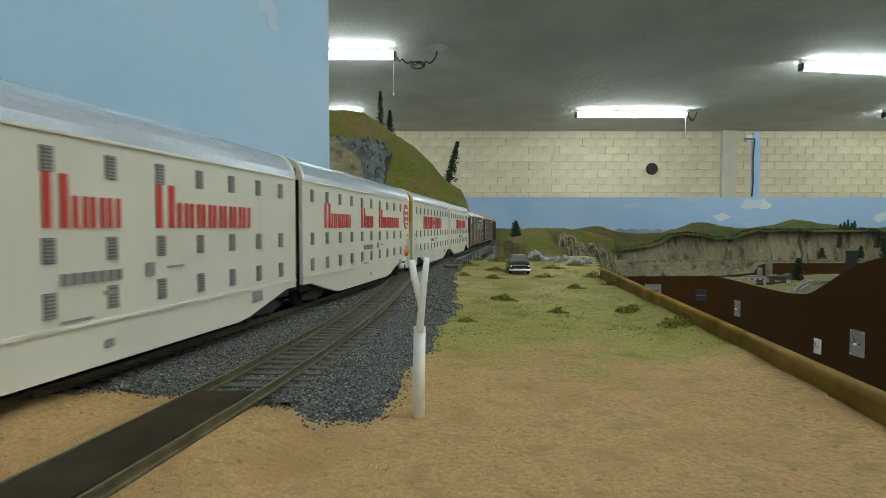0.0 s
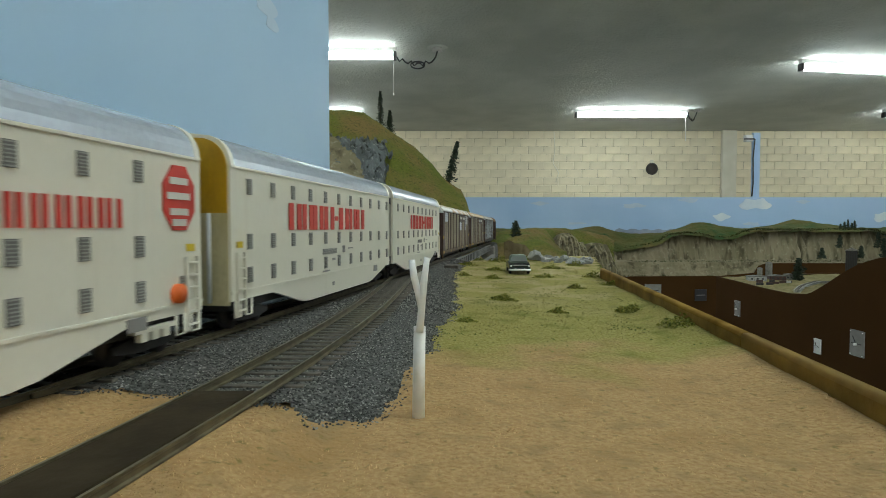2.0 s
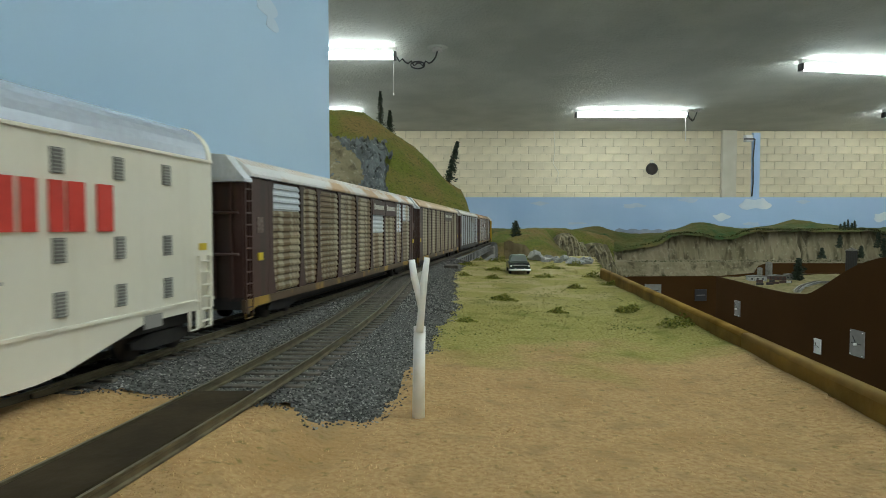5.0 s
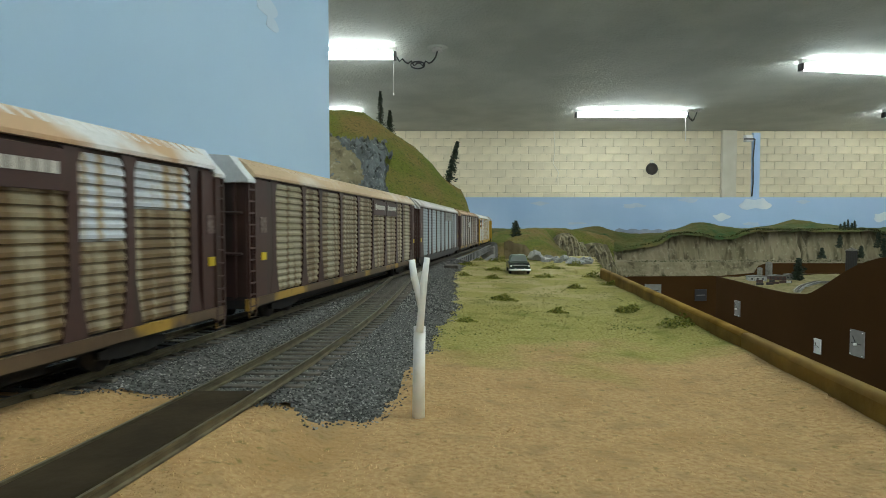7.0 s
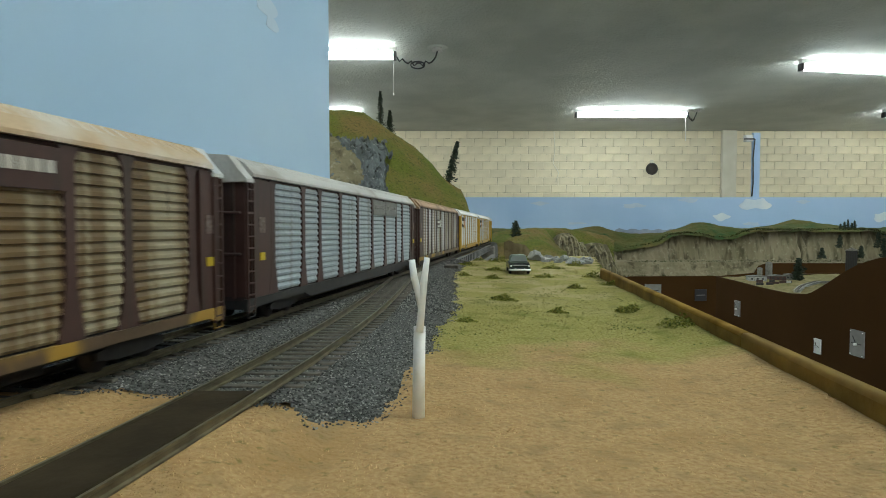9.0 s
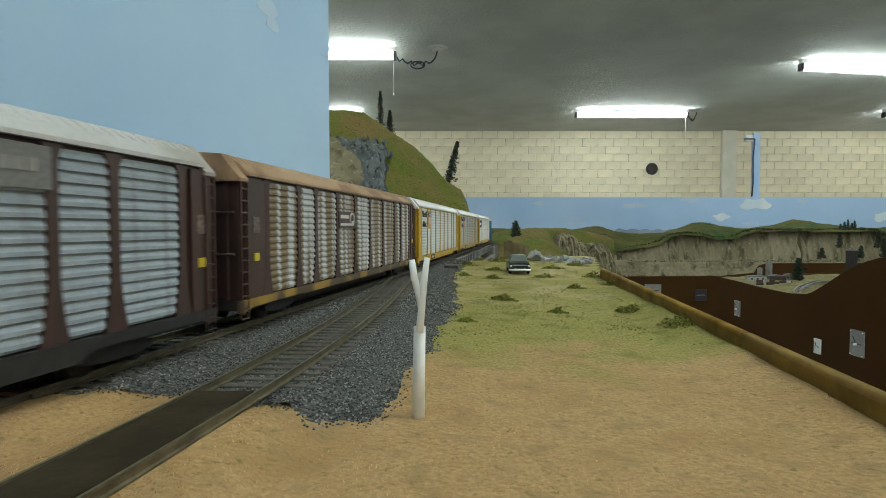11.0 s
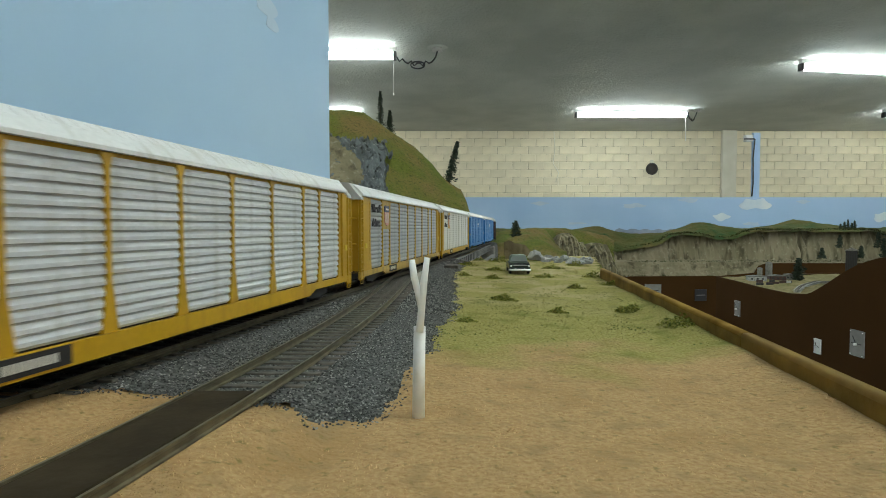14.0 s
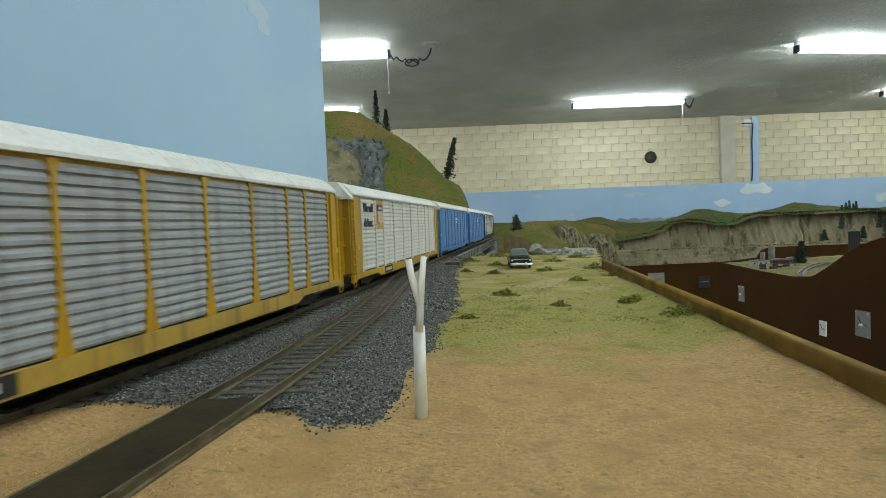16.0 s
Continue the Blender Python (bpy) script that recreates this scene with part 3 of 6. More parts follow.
        box(bm, X, X + 0.0003, y0 + 0.003, y0 + 0.017, 0.0460, 0.0480)
        box(bm, X, X + 0.0003, y0 + 0.003, y0 + 0.026, 0.0418, 0.0432)
        tube(bm, [(X, y0 + 0.023 + 0.0036 * math.cos(a), 0.0455 + 0.0036 * math.sin(a)) for a in span(-0.6, 3.6, 12)], 0.0007, 5)
        box(bm, X, X + 0.0003, y0 + 0.022, y0 + 0.026, 0.0420, 0.0446)
        part("emblem", bm, M_WHITEINK, root, "white wheel emblem and bars")
    elif emblem == "blue":
        y0 = ys[4][0]
        bm = box(bmesh.new(), X, X + 0.0003, y0 + 0.004, y0 + 0.024, 0.0465, 0.0490)
        box(bm, X, X + 0.0003, y0 + 0.008, y0 + 0.018, 0.0420, 0.0450)
        apart("plain_bar", bm, M_WHITEINK, root)
    return root


UNIT_L = 0.235


def tall_unit(label, kind, ends):
    """One half of an articulated enclosed car; kind: 'name_a', 'name_b' or 'block'; ends: +1, -1, the end with doors and ladders."""
    root = new("enclosed_autorack")
    tagged(root, label, "train car", "cars of the train")
    a, b = -UNIT_L / 2, UNIT_L / 2
    a += 0.009 if ends < 0 else 0.0035
    b -= 0.009 if ends > 0 else 0.0035
    lo, mid, zg, zt = 0.0125, 0.0040, 0.0640, 0.0762
    fa, ra = (0.034, 0.064) if ends < 0 else (0.010, 0.044)
    fb, rb = (0.034, 0.064) if ends > 0 else (0.010, 0.044)
    prof = [(a, lo), (a, zg), (b, zg), (b, lo), (b - fb, lo), (b - fb - 0.004, lo - 0.001), (b - rb, mid + 0.0008), (b - rb - 0.008, mid),
            (a + ra + 0.008, mid), (a + ra, mid + 0.0008), (a + fa + 0.004, lo - 0.001), (a + fa, lo)]
    for sx in (-1, 1):
        part("side_wall", prism(bmesh.new(), prof, sx * (W2 - 0.0018), sx * W2, "x"), M_CREAM, root)
        part("belt_rail", box(bmesh.new(), sx * W2 - 0.0004, sx * W2 + 0.0004, a, b, 0.0152, 0.0162), M_CREAM, root)
        part("gutter", box(bmesh.new(), sx * W2 - 0.0005, sx * W2 + 0.0005, a, b, zg - 0.0009, zg), M_CREAM, root)
    part("floor_pan", box(bmesh.new(), -W2 + 0.003, W2 - 0.003, a + 0.002, b - 0.002, 0.0085, 0.0125), M_BLACK, root)
    bm = bmesh.new()
    roof_mesh(bm, a + 0.0025, b - 0.0025, zg, zt, -0.0002, False, True)
    part("roof", bm, M_SILVERROOF, root, smooth=False)
    for y in (a, b):
        bm = bmesh.new()
        roof_mesh(bm, y if y == a else y - 0.0025, y + 0.0025 if y == a else y, zg, zt + 0.0003, 0.0002, False, True)
        part("roof_hoop", bm, M_CREAM, root)
    # vents: three rows of small louvred grilles
    bm = box(bmesh.new(), -0.0002, 0.0003, -0.0018, 0.0018, -0.0031, 0.0031)
    grille = mesh_of(bm, "vent", M_VENT)
    bm = bmesh.new()
    for k in range(7):
        z = -0.0027 + k * 0.0009
        box(bm, 0.0003, 0.0005, -0.0016, 0.0016, z - 0.00017, z + 0.00017)
    louvre = mesh_of(bm, "louvre", M_VENTLINE)
    for sx in (1, -1):
        begin = {"name_a": 0.0350, "name_b": 0.0150}.get(kind, 0.0226 if ends < 0 else 0.0205)
        for i in range(10 if kind == "name_a" or (kind == "block" and ends > 0) else 11):
            y = -UNIT_L / 2 + begin + i * 0.0201
            for z in (0.0568, 0.0350, 0.0218):
                if kind == "name_b" and sx > 0 and i == 10 and z > 0.03:
                    continue
                v = part("vent", grille, None, root, at=pose(sx * (W2 + 0.0001), y, z, 0, 0, 0 if sx > 0 else 180))
                if sx > 0:
                    part("louvre", louvre, None, v)
    # lettering as plain bars
    X = W2 + 0.0003
    h = -UNIT_L / 2
    red = "red mark of the painted name"
    if kind == "block":
        h += 0.0 if ends < 0 else 0.010
        word = ((0.0578, 0.0716), (0.0729, 0.0855), (0.0860, 0.0992), (0.1004, 0.1150))
        marks([(h + u, h + v) for u, v in word], 0.0395, 0.0520, X, M_RED, root, red, 0.37)
        part("painted_mark", box(bmesh.new(), X, X + 0.00025, h + 0.1162, h + 0.1212, 0.0445, 0.0470), M_RED, root, red)
        word = ((0.1228, 0.1394), (0.1407, 0.1528), (0.1536, 0.1687))
        marks([(h + u, h + v) for u, v in word], 0.0395, 0.0520, X, M_RED, root, red, 0.37)
        h = -UNIT_L / 2
    else:
        for y0, y1, n in ((0.0312, 0.0735, 6), (0.0937, 0.1195, 4), (0.1333, 0.1900, 8)):
            marks(run_of(h + y0, h + y1, n, 0.18, 1.55), 0.0405, 0.0485, X, M_RED, root, red, 0.31, 0.0052)
    bm = bmesh.new()
    word_bars(bm, h + 0.098, h + 0.119, 0.0262, 0.0292, 7, X)
    word_bars(bm, h + 0.128, h + 0.133, 0.0262, 0.0302, 1, X)
    box(bm, X, X + 0.0002, h + 0.138, h + 0.146, 0.0280, 0.0287)
    box(bm, X, X + 0.0002, h + 0.098, h + 0.108, 0.0168, 0.0176)
    box(bm, X, X + 0.0002, h + 0.112, h + 0.116, 0.0225, 0.0237)
    box(bm, X, X + 0.0002, h + 0.190, h + 0.198, 0.0105, 0.0145)
    box(bm, X, X + 0.0002, h + 0.112, h + 0.115, 0.0085, 0.0105)
    apart("plain_bar", bm, M_GREYINK, root)
    e = ends
    ye = b if e > 0 else a
    if kind == "name_b":
        c, z = h + 0.2142, 0.0500
        oct8 = [(c + 0.0085 * math.cos(t), z + 0.0112 * math.sin(t)) for t in [math.pi / 8 + k * math.pi / 4 for k in range(8)]]
        part("emblem", prism(bmesh.new(), oct8, X - 0.0002, X + 0.0002, "x"), M_RED, root, "red octagon emblem with pale bars")
        bm = bmesh.new()
        for k, (u, v) in enumerate(((-0.005, 0.0054), (-0.0062, 0.0006), (-0.005, -0.0044), (-0.004, -0.0078))):
            box(bm, X + 0.0002, X + 0.0005, c + u, c - u * 0.8, z + v - 0.0011, z + v + 0.0011)
        apart("plain_bar", bm, M_WHITEINK, root)
    # end with doors
    f0, f1 = sorted((ye - e * 0.001, ye + e * 0.0006))
    part("end_door", box(bmesh.new(), -W2 + 0.001, W2 - 0.001, f0, f1, 0.011, 0.046), M_CREAMEND, root, "cream lower end doors")
    arch = [(-W2 + 0.0012, 0.046), (-W2 + 0.0012, zg)] + [(-W2 + 0.0014 + (W2 * 0.62) * (1 - math.cos(t)), zg + (zt - zg - 0.0010) * 0.93 * math.sin(t)) for t in span(0.25, 1.57, 6)]
    arch += [(-x, z) for x, z in reversed(arch)]
    part("end_door", prism(bmesh.new(), arch, f0, f1, "y"), M_YELLOW, root, "yellow upper end doors")
    for y in (ye - e * 0.002, ye - e * 0.010):
        bm = tube(bmesh.new(), [(W2 + 0.0003, y, 0.0125), (W2 + 0.0003, y, 0.0062), (W2 + 0.0003, y - e * 0.0042, 0.0062), (W2 + 0.0003, y - e * 0.0042, 0.0125)], 0.0005, 6)
        part("stirrup", bm, M_CREAM, root)
    part("latch_plate", box(bmesh.new(), -0.004, 0.004, *sorted((ye + e * 0.0006, ye + e * 0.0010)), 0.0535, 0.0565), M_STEEL, root)
    bm = bmesh.new()
    for x in (-0.008, 0.002, 0.010):
        tube(bm, [(x, ye + e * 0.0012, 0.012), (x, ye + e * 0.0012, 0.046)], 0.0008, 6)
    part("door_rod", bm, M_GALV, root)
    for sx in (1, -1):
        bm = bmesh.new()
        ladder_bars(bm, ye - e * 0.006, W2 if sx > 0 else -W2 - 0.0012, 0.0065, 0.031, 6, 0.0058)
        part("ladder", bm, M_CREAM, root)
    part("data_label", box(bmesh.new(), W2, W2 + 0.0003, ye - e * 0.006 - 0.0022, ye - e * 0.006 + 0.0022, 0.0328, 0.0352), M_YLABEL, root)
    if kind == "name_b":
        bm = tube(bmesh.new(), [(W2 - 0.001, ye - 0.0135, 0.0195), (W2 + 0.0018, ye - 0.0135, 0.0195)], 0.0032, 14)
        part("brake_wheel", bm, M_ORANGE, root, "orange brake wheel")
        bm = bmesh.new()
        for k in range(3):
            box(bm, W2 - 0.002, W2, ye - 0.030 + k * 0.005, ye - 0.027 + k * 0.005, 0.0068, 0.0095)
        box(bm, W2 - 0.002, W2 + 0.0003, ye - 0.033, ye - 0.014, 0.0095, 0.0108)
        part("brake_gear", bm, M_CREAM, root)
    bm = tube(bmesh.new(), [(0, ye - e * 0.004, 0.0088), (0, ye + e * 0.0075, 0.0088)], 0.0013, 8)
    box(bm, -0.0018, 0.0018, min(ye + e * 0.0055, ye + e * 0.010), max(ye + e * 0.0055, ye + e * 0.010), 0.0068, 0.0108, 0.0005)
    part("coupler", bm, M_STEEL, root)
    # inner end: dark bellows
    yi = a if e > 0 else b
    part("bellows", box(bmesh.new(), -W2 + 0.003, W2 - 0.003, yi - 0.0033 if e > 0 else yi, yi if e > 0 else yi + 0.0033, 0.010, 0.070, 0.0008), M_BLACK, root)
    bogie(root, a + 0.022 if e < 0 else b - 0.022)
    bogie(root, yi + e * 0.022)
    return root


def run(t):
    """How far the train has come by t seconds; it gathers way slowly."""
    return 0.152 * t + 0.00048 * t * t


CARS = []                                    # car, place of its middle at 0 s, half the distance of its trucks


def car_rows(mid, half):
    rows = []
    for k in range(33):
        t = 0.5 * k
        s = mid - run(t)
        a, b = on_track(s - half)[0], on_track(s + half)[0]
        d, m = b - a, (a + b) / 2
        rows.append((t, pose(m.x, m.y, RAIL, 0, 0, math.degrees(math.atan2(-d.x, d.y)))))
    return rows


def train():
    f = 0.0032
    white = "cream white model enclosed autorack with silver roof and red lettering"
    for k, (mid, kind, e) in enumerate(((0.276 - 0.118, "name_a", -1), (0.276 + 0.118, "name_b", 1), (0.748 - 0.118, "block", -1), (0.748 + 0.119, "block", 1))):
        CARS.append((tall_unit(white if kind != "name_b" else "cream enclosed model autorack with silver roof and red octagon emblem", kind, e), mid + f, 0.095))
    sp = {0: 0.0480, 5: 0.0368, 7: 0.0368, 8: 0.0460}
    cars = [rack_car("maroon model autorack with rust-streaked tan ribbed sides", M_SP_RIB, M_BROWN, M_YELLOW3, M_PATCHROOF, M_BROWN, M_GALV, sp, "two_boards", 0.0086),
            rack_car("maroon model autorack with dirty tan ribbed sides and rusty roof", M_SP_RIB, M_BROWN, M_YELLOW3, M_TANROOF, M_BROWN, M_GALV, None, "two_boards", 0.0086),
            rack_car("model autorack with blue-grey ribbed sides and grey roof", M_SP_GREY, M_BROWN, M_BLACK, M_GREYROOF, M_BROWN, M_GREYROOF, None, "one_board"),
            rack_car("model autorack with white ribbed sides streaked brown, rusted roof", M_CR_RIB, M_BROWN, M_YELLOW3, M_RUSTROOF, M_BROWN, None, None, "wheel", 0.0084),
            rack_car("bright yellow and silver model autorack with white roof", M_UP_RIB, M_YELLOW, M_YELLOW, M_WHITEROOF, M_YELLOW, None, None, "shield"),
            rack_car("faded yellow and dull silver model autorack with grey-white roof", M_UP_RIB2, M_YELLOW, M_YELLOW2, M_WHITEROOF, M_YELLOW, M_GREYROOF, None, "shield"),
            rack_car("yellow and pale silver model autorack with clean white roof", M_UP_RIB3, M_UP_RIB3, M_YELLOW, M_WHITEROOF, M_YELLOW, None, None, "shield"),
            rack_car("blue ribbed model autorack with white roof", M_BLUE, M_BLUE, M_BLUE, M_WHITEROOF, M_BLUE, None, None, "blue"),
            rack_car("blue ribbed model autorack with white roof", M_BLUE, M_BLUE, M_BLUE, M_WHITEROOF, M_BLUE, None, None, "blue"),
            rack_car("pale grey ribbed model autorack with white roof", M_UP_RIB3, M_BROWN, M_BLACK, M_WHITEROOF, M_BROWN, None, None, "one_board")]
    for k, root in enumerate(cars):
        CARS.append((root, 0.9885 + (k + 0.5) * 0.3183 + f, 0.109))


train()


# ---- the near layout ----
def smooth(a, b, v):
    v = max(0.0, min(1.0, (v - a) / (b - a)))
    return v * v * (3 - 2 * v)


def table(rows, v):
    """Straight interpolation in rows of (v, value)."""
    if v <= rows[0][0]:
        return rows[0][1]
    for (a, p), (b, q) in zip(rows, rows[1:]):
        if v <= b:
            return p + (q - p) * (v - a) / (b - a)
    return rows[-1][1]


def main_x(y):
    """x of the main line's centre at y, on its straight part."""
    return P0.x + y * math.tan(TH) if y < 0.4924 else P0.x + 0.4924 * math.tan(TH) + (y - 0.4924) * math.tan(TH2)


def board_x(y):
    return 0.0835 + 0.121 * y


BALLAST_EDGE = [(0.10, -0.030), (0.128, -0.020), (0.16, -0.0133), (0.22, -0.0054), (0.32, 0.0067), (0.57, 0.011), (0.72, 0.03), (0.9, 0.045)]


def in_ballast(x, y):
    w = 0.004 * fbm(x, y, 70)
    if x > table(BALLAST_EDGE, y) + w:
        return False
    if x < main_x(y) - 0.045 + w:
        return False
    if x > main_x(y) + 0.012 and x < on_siding(max(y, -0.06))[0] - 0.012:
        return y > 0.154 + 3.5 * w
    if x <= main_x(y) + 0.012:
        return y > 0.157 + 3.5 * w
    return y > 0.1355 + 3.0 * w


def land_base(x, y):
    """Turf height on the near plateau; it climbs to the siding's ties and falls into the gorge."""
    z = E - 0.047 + 0.0012 * fbm(x, y, 14) + 0.0003 * fbm(x, y, 120)
    if y < 0.5:
        sx, sz = on_siding(max(y, -0.06))
        near = 1 - smooth(0.011, 0.035, abs(x - sx))
        z = z + max(0.0, sz - 0.0026 - 0.0016 * smooth(0.132, 0.142, y) + 0.0004 * smooth(0.009, 0.012, abs(x - sx)) * (1 - smooth(0.1, 0.15, y)) - z) * near
        near = 1 - smooth(0.012, 0.030, abs(x - main_x(y)))
        z = z + max(0.0, RAIL - 0.0020 - 0.0012 * smooth(0.150, 0.168, y) + 0.001 * smooth(0.0105, 0.013, abs(x - main_x(y))) * (1 - smooth(0.12, 0.17, y)) - z) * near * (1 - smooth(0.13, 0.19, y))
    z += 0.0034 * (1 - smooth(0.0, 0.022, board_x(y) - x)) * (1 - smooth(0.30, 0.45, y))
    z -= 0.16 * smooth(0.805 + 0.01 * fbm(x, 0, 12) + 0.14 * smooth(0.03, 0.20, x), 0.90 + 0.14 * smooth(0.0, 0.25, x), y)
    return z


def turf_material(name, island=False):
    m = bpy.data.materials.new(name)
    m.use_nodes = True
    nt = m.node_tree
    b = nt.nodes["Principled BSDF"]
    b.inputs["Roughness"].default_value = 0.95
    b.inputs["Specular IOR Level"].default_value = 0.15
    tc, sep = nt.nodes.new("ShaderNodeTexCoord"), nt.nodes.new("ShaderNodeSeparateXYZ")
    nt.links.new(tc.outputs["Object"], sep.inputs[0])

    def ns(scale, detail=4):
        n = nt.nodes.new("ShaderNodeTexNoise")
        n.inputs["Scale"].default_value, n.inputs["Detail"].default_value = scale, detail
        nt.links.new(tc.outputs["Object"], n.inputs["Vector"])
        return n.outputs["Fac"]

    def math_n(op, a, c):
        n = nt.nodes.new("ShaderNodeMath")
        n.operation = op
        for k, v in enumerate((a, c)):
            if isinstance(v, (int, float)):
                n.inputs[k].default_value = v
            else:
                nt.links.new(v, n.inputs[k])
        return n.outputs[0]

    def ramp(fac, lo, hi):
        r = nt.nodes.new("ShaderNodeMapRange")
        r.inputs["From Min"].default_value, r.inputs["From Max"].default_value = lo, hi
        nt.links.new(fac, r.inputs["Value"])
        return r.outputs["Result"]

    def mix(fac, a, c):
        x = nt.nodes.new("ShaderNodeMix")
        x.data_type = "RGBA"
        nt.links.new(fac, x.inputs["Factor"])
        for s, v in ((x.inputs["A"], a), (x.inputs["B"], c)):
            if isinstance(v, tuple):
                s.default_value = (*v, 1)
            else:
                nt.links.new(v, s)
        return x.outputs["Result"]

    grain = nt.nodes.new("ShaderNodeNewGeometry").outputs["Random Per Island"] if island else ns(900, 3)
    sand = mix(ramp(grain, 0.3, 0.7) if not island else grain, (0.33, 0.20, 0.083), (0.44, 0.288, 0.138))
    sand = mix(ramp(ns(45), 0.5, 0.72), sand, (0.33, 0.20, 0.082))
    if island:
        sand = mix(grain, (0.34, 0.20, 0.088), (0.64, 0.415, 0.205))
    sand = mix(ramp(ns(130, 3), 0.52, 0.72), sand, (0.30, 0.195, 0.088))
    green = mix(ramp(grain, 0.3, 0.7) if not island else grain, (0.20, 0.178, 0.035), (0.33, 0.285, 0.10))
    green = mix(ramp(ns(60, 5), 0.54, 0.70), green, (0.15, 0.150, 0.026))
    pale = mix(ramp(ns(30, 5), 0.44, 0.58), green, (0.36, 0.29, 0.14))
    where = math_n("ADD", sep.outputs[1], math_n("MULTIPLY", math_n("SUBTRACT", ns(25, 5), 0.5), 0.16))
    col = mix(ramp(where, 0.192, 0.226), sand, green)
    col = mix(ramp(where, 0.30, 0.40), col, pale)
    if not island:
        col = mix(ramp(ns(420, 4), 0.60, 0.75), col, (0.20, 0.15, 0.055))
    nt.links.new(col, b.inputs["Base Color"])
    if not island:
        bp = nt.nodes.new("ShaderNodeBump")
        bp.inputs["Strength"].default_value, bp.inputs["Distance"].default_value = 1.0, 0.0012
        nt.links.new(ns(620, 4), bp.inputs["Height"])
        nt.links.new(bp.outputs["Normal"], b.inputs["Normal"])
    return m


M_TURF, M_BLADE = turf_material("turf_sheet"), turf_material("turf_fibres", True)
M_BUSH = mat("bush_foliage", (0.075, 0.095, 0.016), 0.95, color2=(0.29, 0.275, 0.055), scale=500, contrast=(0.1, 0.95), spec=0.1)
nt = M_BUSH.node_tree
nt.links.new(nt.nodes.new("ShaderNodeNewGeometry").outputs["Random Per Island"], [n for n in nt.nodes if n.type == "VALTORGB"][0].inputs["Fac"])
M_FOAM = mat("ground_foam_turf", (0.12, 0.135, 0.028), 0.95, color2=(0.30, 0.255, 0.085), scale=90, contrast=(0.4, 0.6))
M_HILLTUFT = patchy("hill_tufts", ((0.118, 0.138, 0.020), (0.20, 0.138, 0.050), (0.055, 0.066, 0.014), (0.24, 0.215, 0.055)), 8.0, 60, 0.002, 300)
M_CONIFER = mat("conifer_needles", (0.012, 0.022, 0.012), 0.9, color2=(0.03, 0.045, 0.022), scale=200)
M_BARK = mat("bark", (0.05, 0.035, 0.022), 0.9)
M_STONE = mat("ballast_stone", (0.022, 0.022, 0.021), 0.9, color2=(0.27, 0.262, 0.24), scale=160, contrast=(0.3, 0.75), spec=0.2)
nt = M_STONE.node_tree
_ramp = [n for n in nt.nodes if n.type == "VALTORGB"][0]
_ramp.color_ramp.elements[0].position, _ramp.color_ramp.elements[1].position = 0.1, 0.95
_mid = _ramp.color_ramp.elements.new(0.6)
_mid.color = (0.062, 0.061, 0.056, 1)
nt.links.new(nt.nodes.new("ShaderNodeNewGeometry").outputs["Random Per Island"], _ramp.inputs["Fac"])
M_PALEROCK = mat("pale_grey_rock", (0.22, 0.22, 0.215), 0.9, color2=(0.40, 0.40, 0.385), scale=150, bump=0.001, bump_scale=400)
M_PLANK = mat("dark_crossing_plank", (0.020, 0.0135, 0.0065), 0.8, color2=(0.040, 0.028, 0.014), scale=80, bump=0.0002, bump_scale=500, spec=0.15)
M_BANK = mat("dry_bank", (0.085, 0.06, 0.026), 0.95, color2=(0.13, 0.10, 0.045), scale=40, bump=0.003, bump_scale=200)
M_GREYPLATE = mat("grey_control_plate", (0.22, 0.215, 0.205), 0.5, color2=(0.26, 0.255, 0.245), scale=40)
M_CHROME = mat("chrome", (0.88, 0.88, 0.88), 0.3, 0.35)
M_CARPAINT = mat("dark_green_car_paint", (0.016, 0.024, 0.022), 0.25)
M_ROOFPAINT = mat("grey_green_car_paint", (0.12, 0.155, 0.125), 0.5, spec=0.25)
# the pale grey-green base stands in for what the glass reflects
M_GLASS = mat("window_sheen", (0.11, 0.125, 0.115), 0.5, spec=0.15)
M_GIRDER = mat("grey_bridge_girder", (0.10, 0.10, 0.095), 0.7, color2=(0.19, 0.187, 0.178), scale=60)
M_CONCRETE = mat("bridge_abutment", (0.13, 0.125, 0.11), 0.9, color2=(0.22, 0.21, 0.185), scale=80, bump=0.001)


def scatter(name, spots, shape, material, label, category):
    """Very many small pieces in one object: spots of (x, y, z, size, turn, lean)."""
    sv = np.array(shape[0], float)
    sf = shape[1]
    verts, faces = [], []
    for i, (x, y, z, size, turn, lean) in enumerate(spots):
        c, s = math.cos(turn), math.sin(turn)
        v = sv * size
        vx = v[:, 0] + lean * v[:, 2]
        verts.append(np.stack([x + c * vx - s * v[:, 1], y + s * vx + c * v[:, 1], z + v[:, 2]], 1))
        o = i * len(sv)
        faces += [tuple(k + o for k in f) for f in sf]
    me = bpy.data.meshes.new(name)
    me.from_pydata(np.concatenate(verts).tolist(), [], faces)
    me.materials.append(material)
    return tagged(new(name, me), label, category, kind="stuff")


BLADE = ([(-0.30, -0.16, 0.0), (-0.30, 0.16, 0.0), (0.35, 0.05, 0.62), (-0.16, 0.30, 0.0), (0.16, 0.30, 0.0), (0.0, -0.35, 0.55)], [(0, 2, 1), (3, 4, 5)])
PEBBLE = ([(0.9, 0, 0.05), (-0.2, 0.8, 0), (-0.75, -0.4, 0.1), (0.2, -0.8, 0.05), (0.1, 0.05, 0.7), (-0.05, 0, -0.5)],
          [(0, 1, 4), (1, 2, 4), (2, 3, 4), (3, 0, 4), (1, 0, 5), (2, 1, 5), (3, 2, 5), (0, 3, 5)])


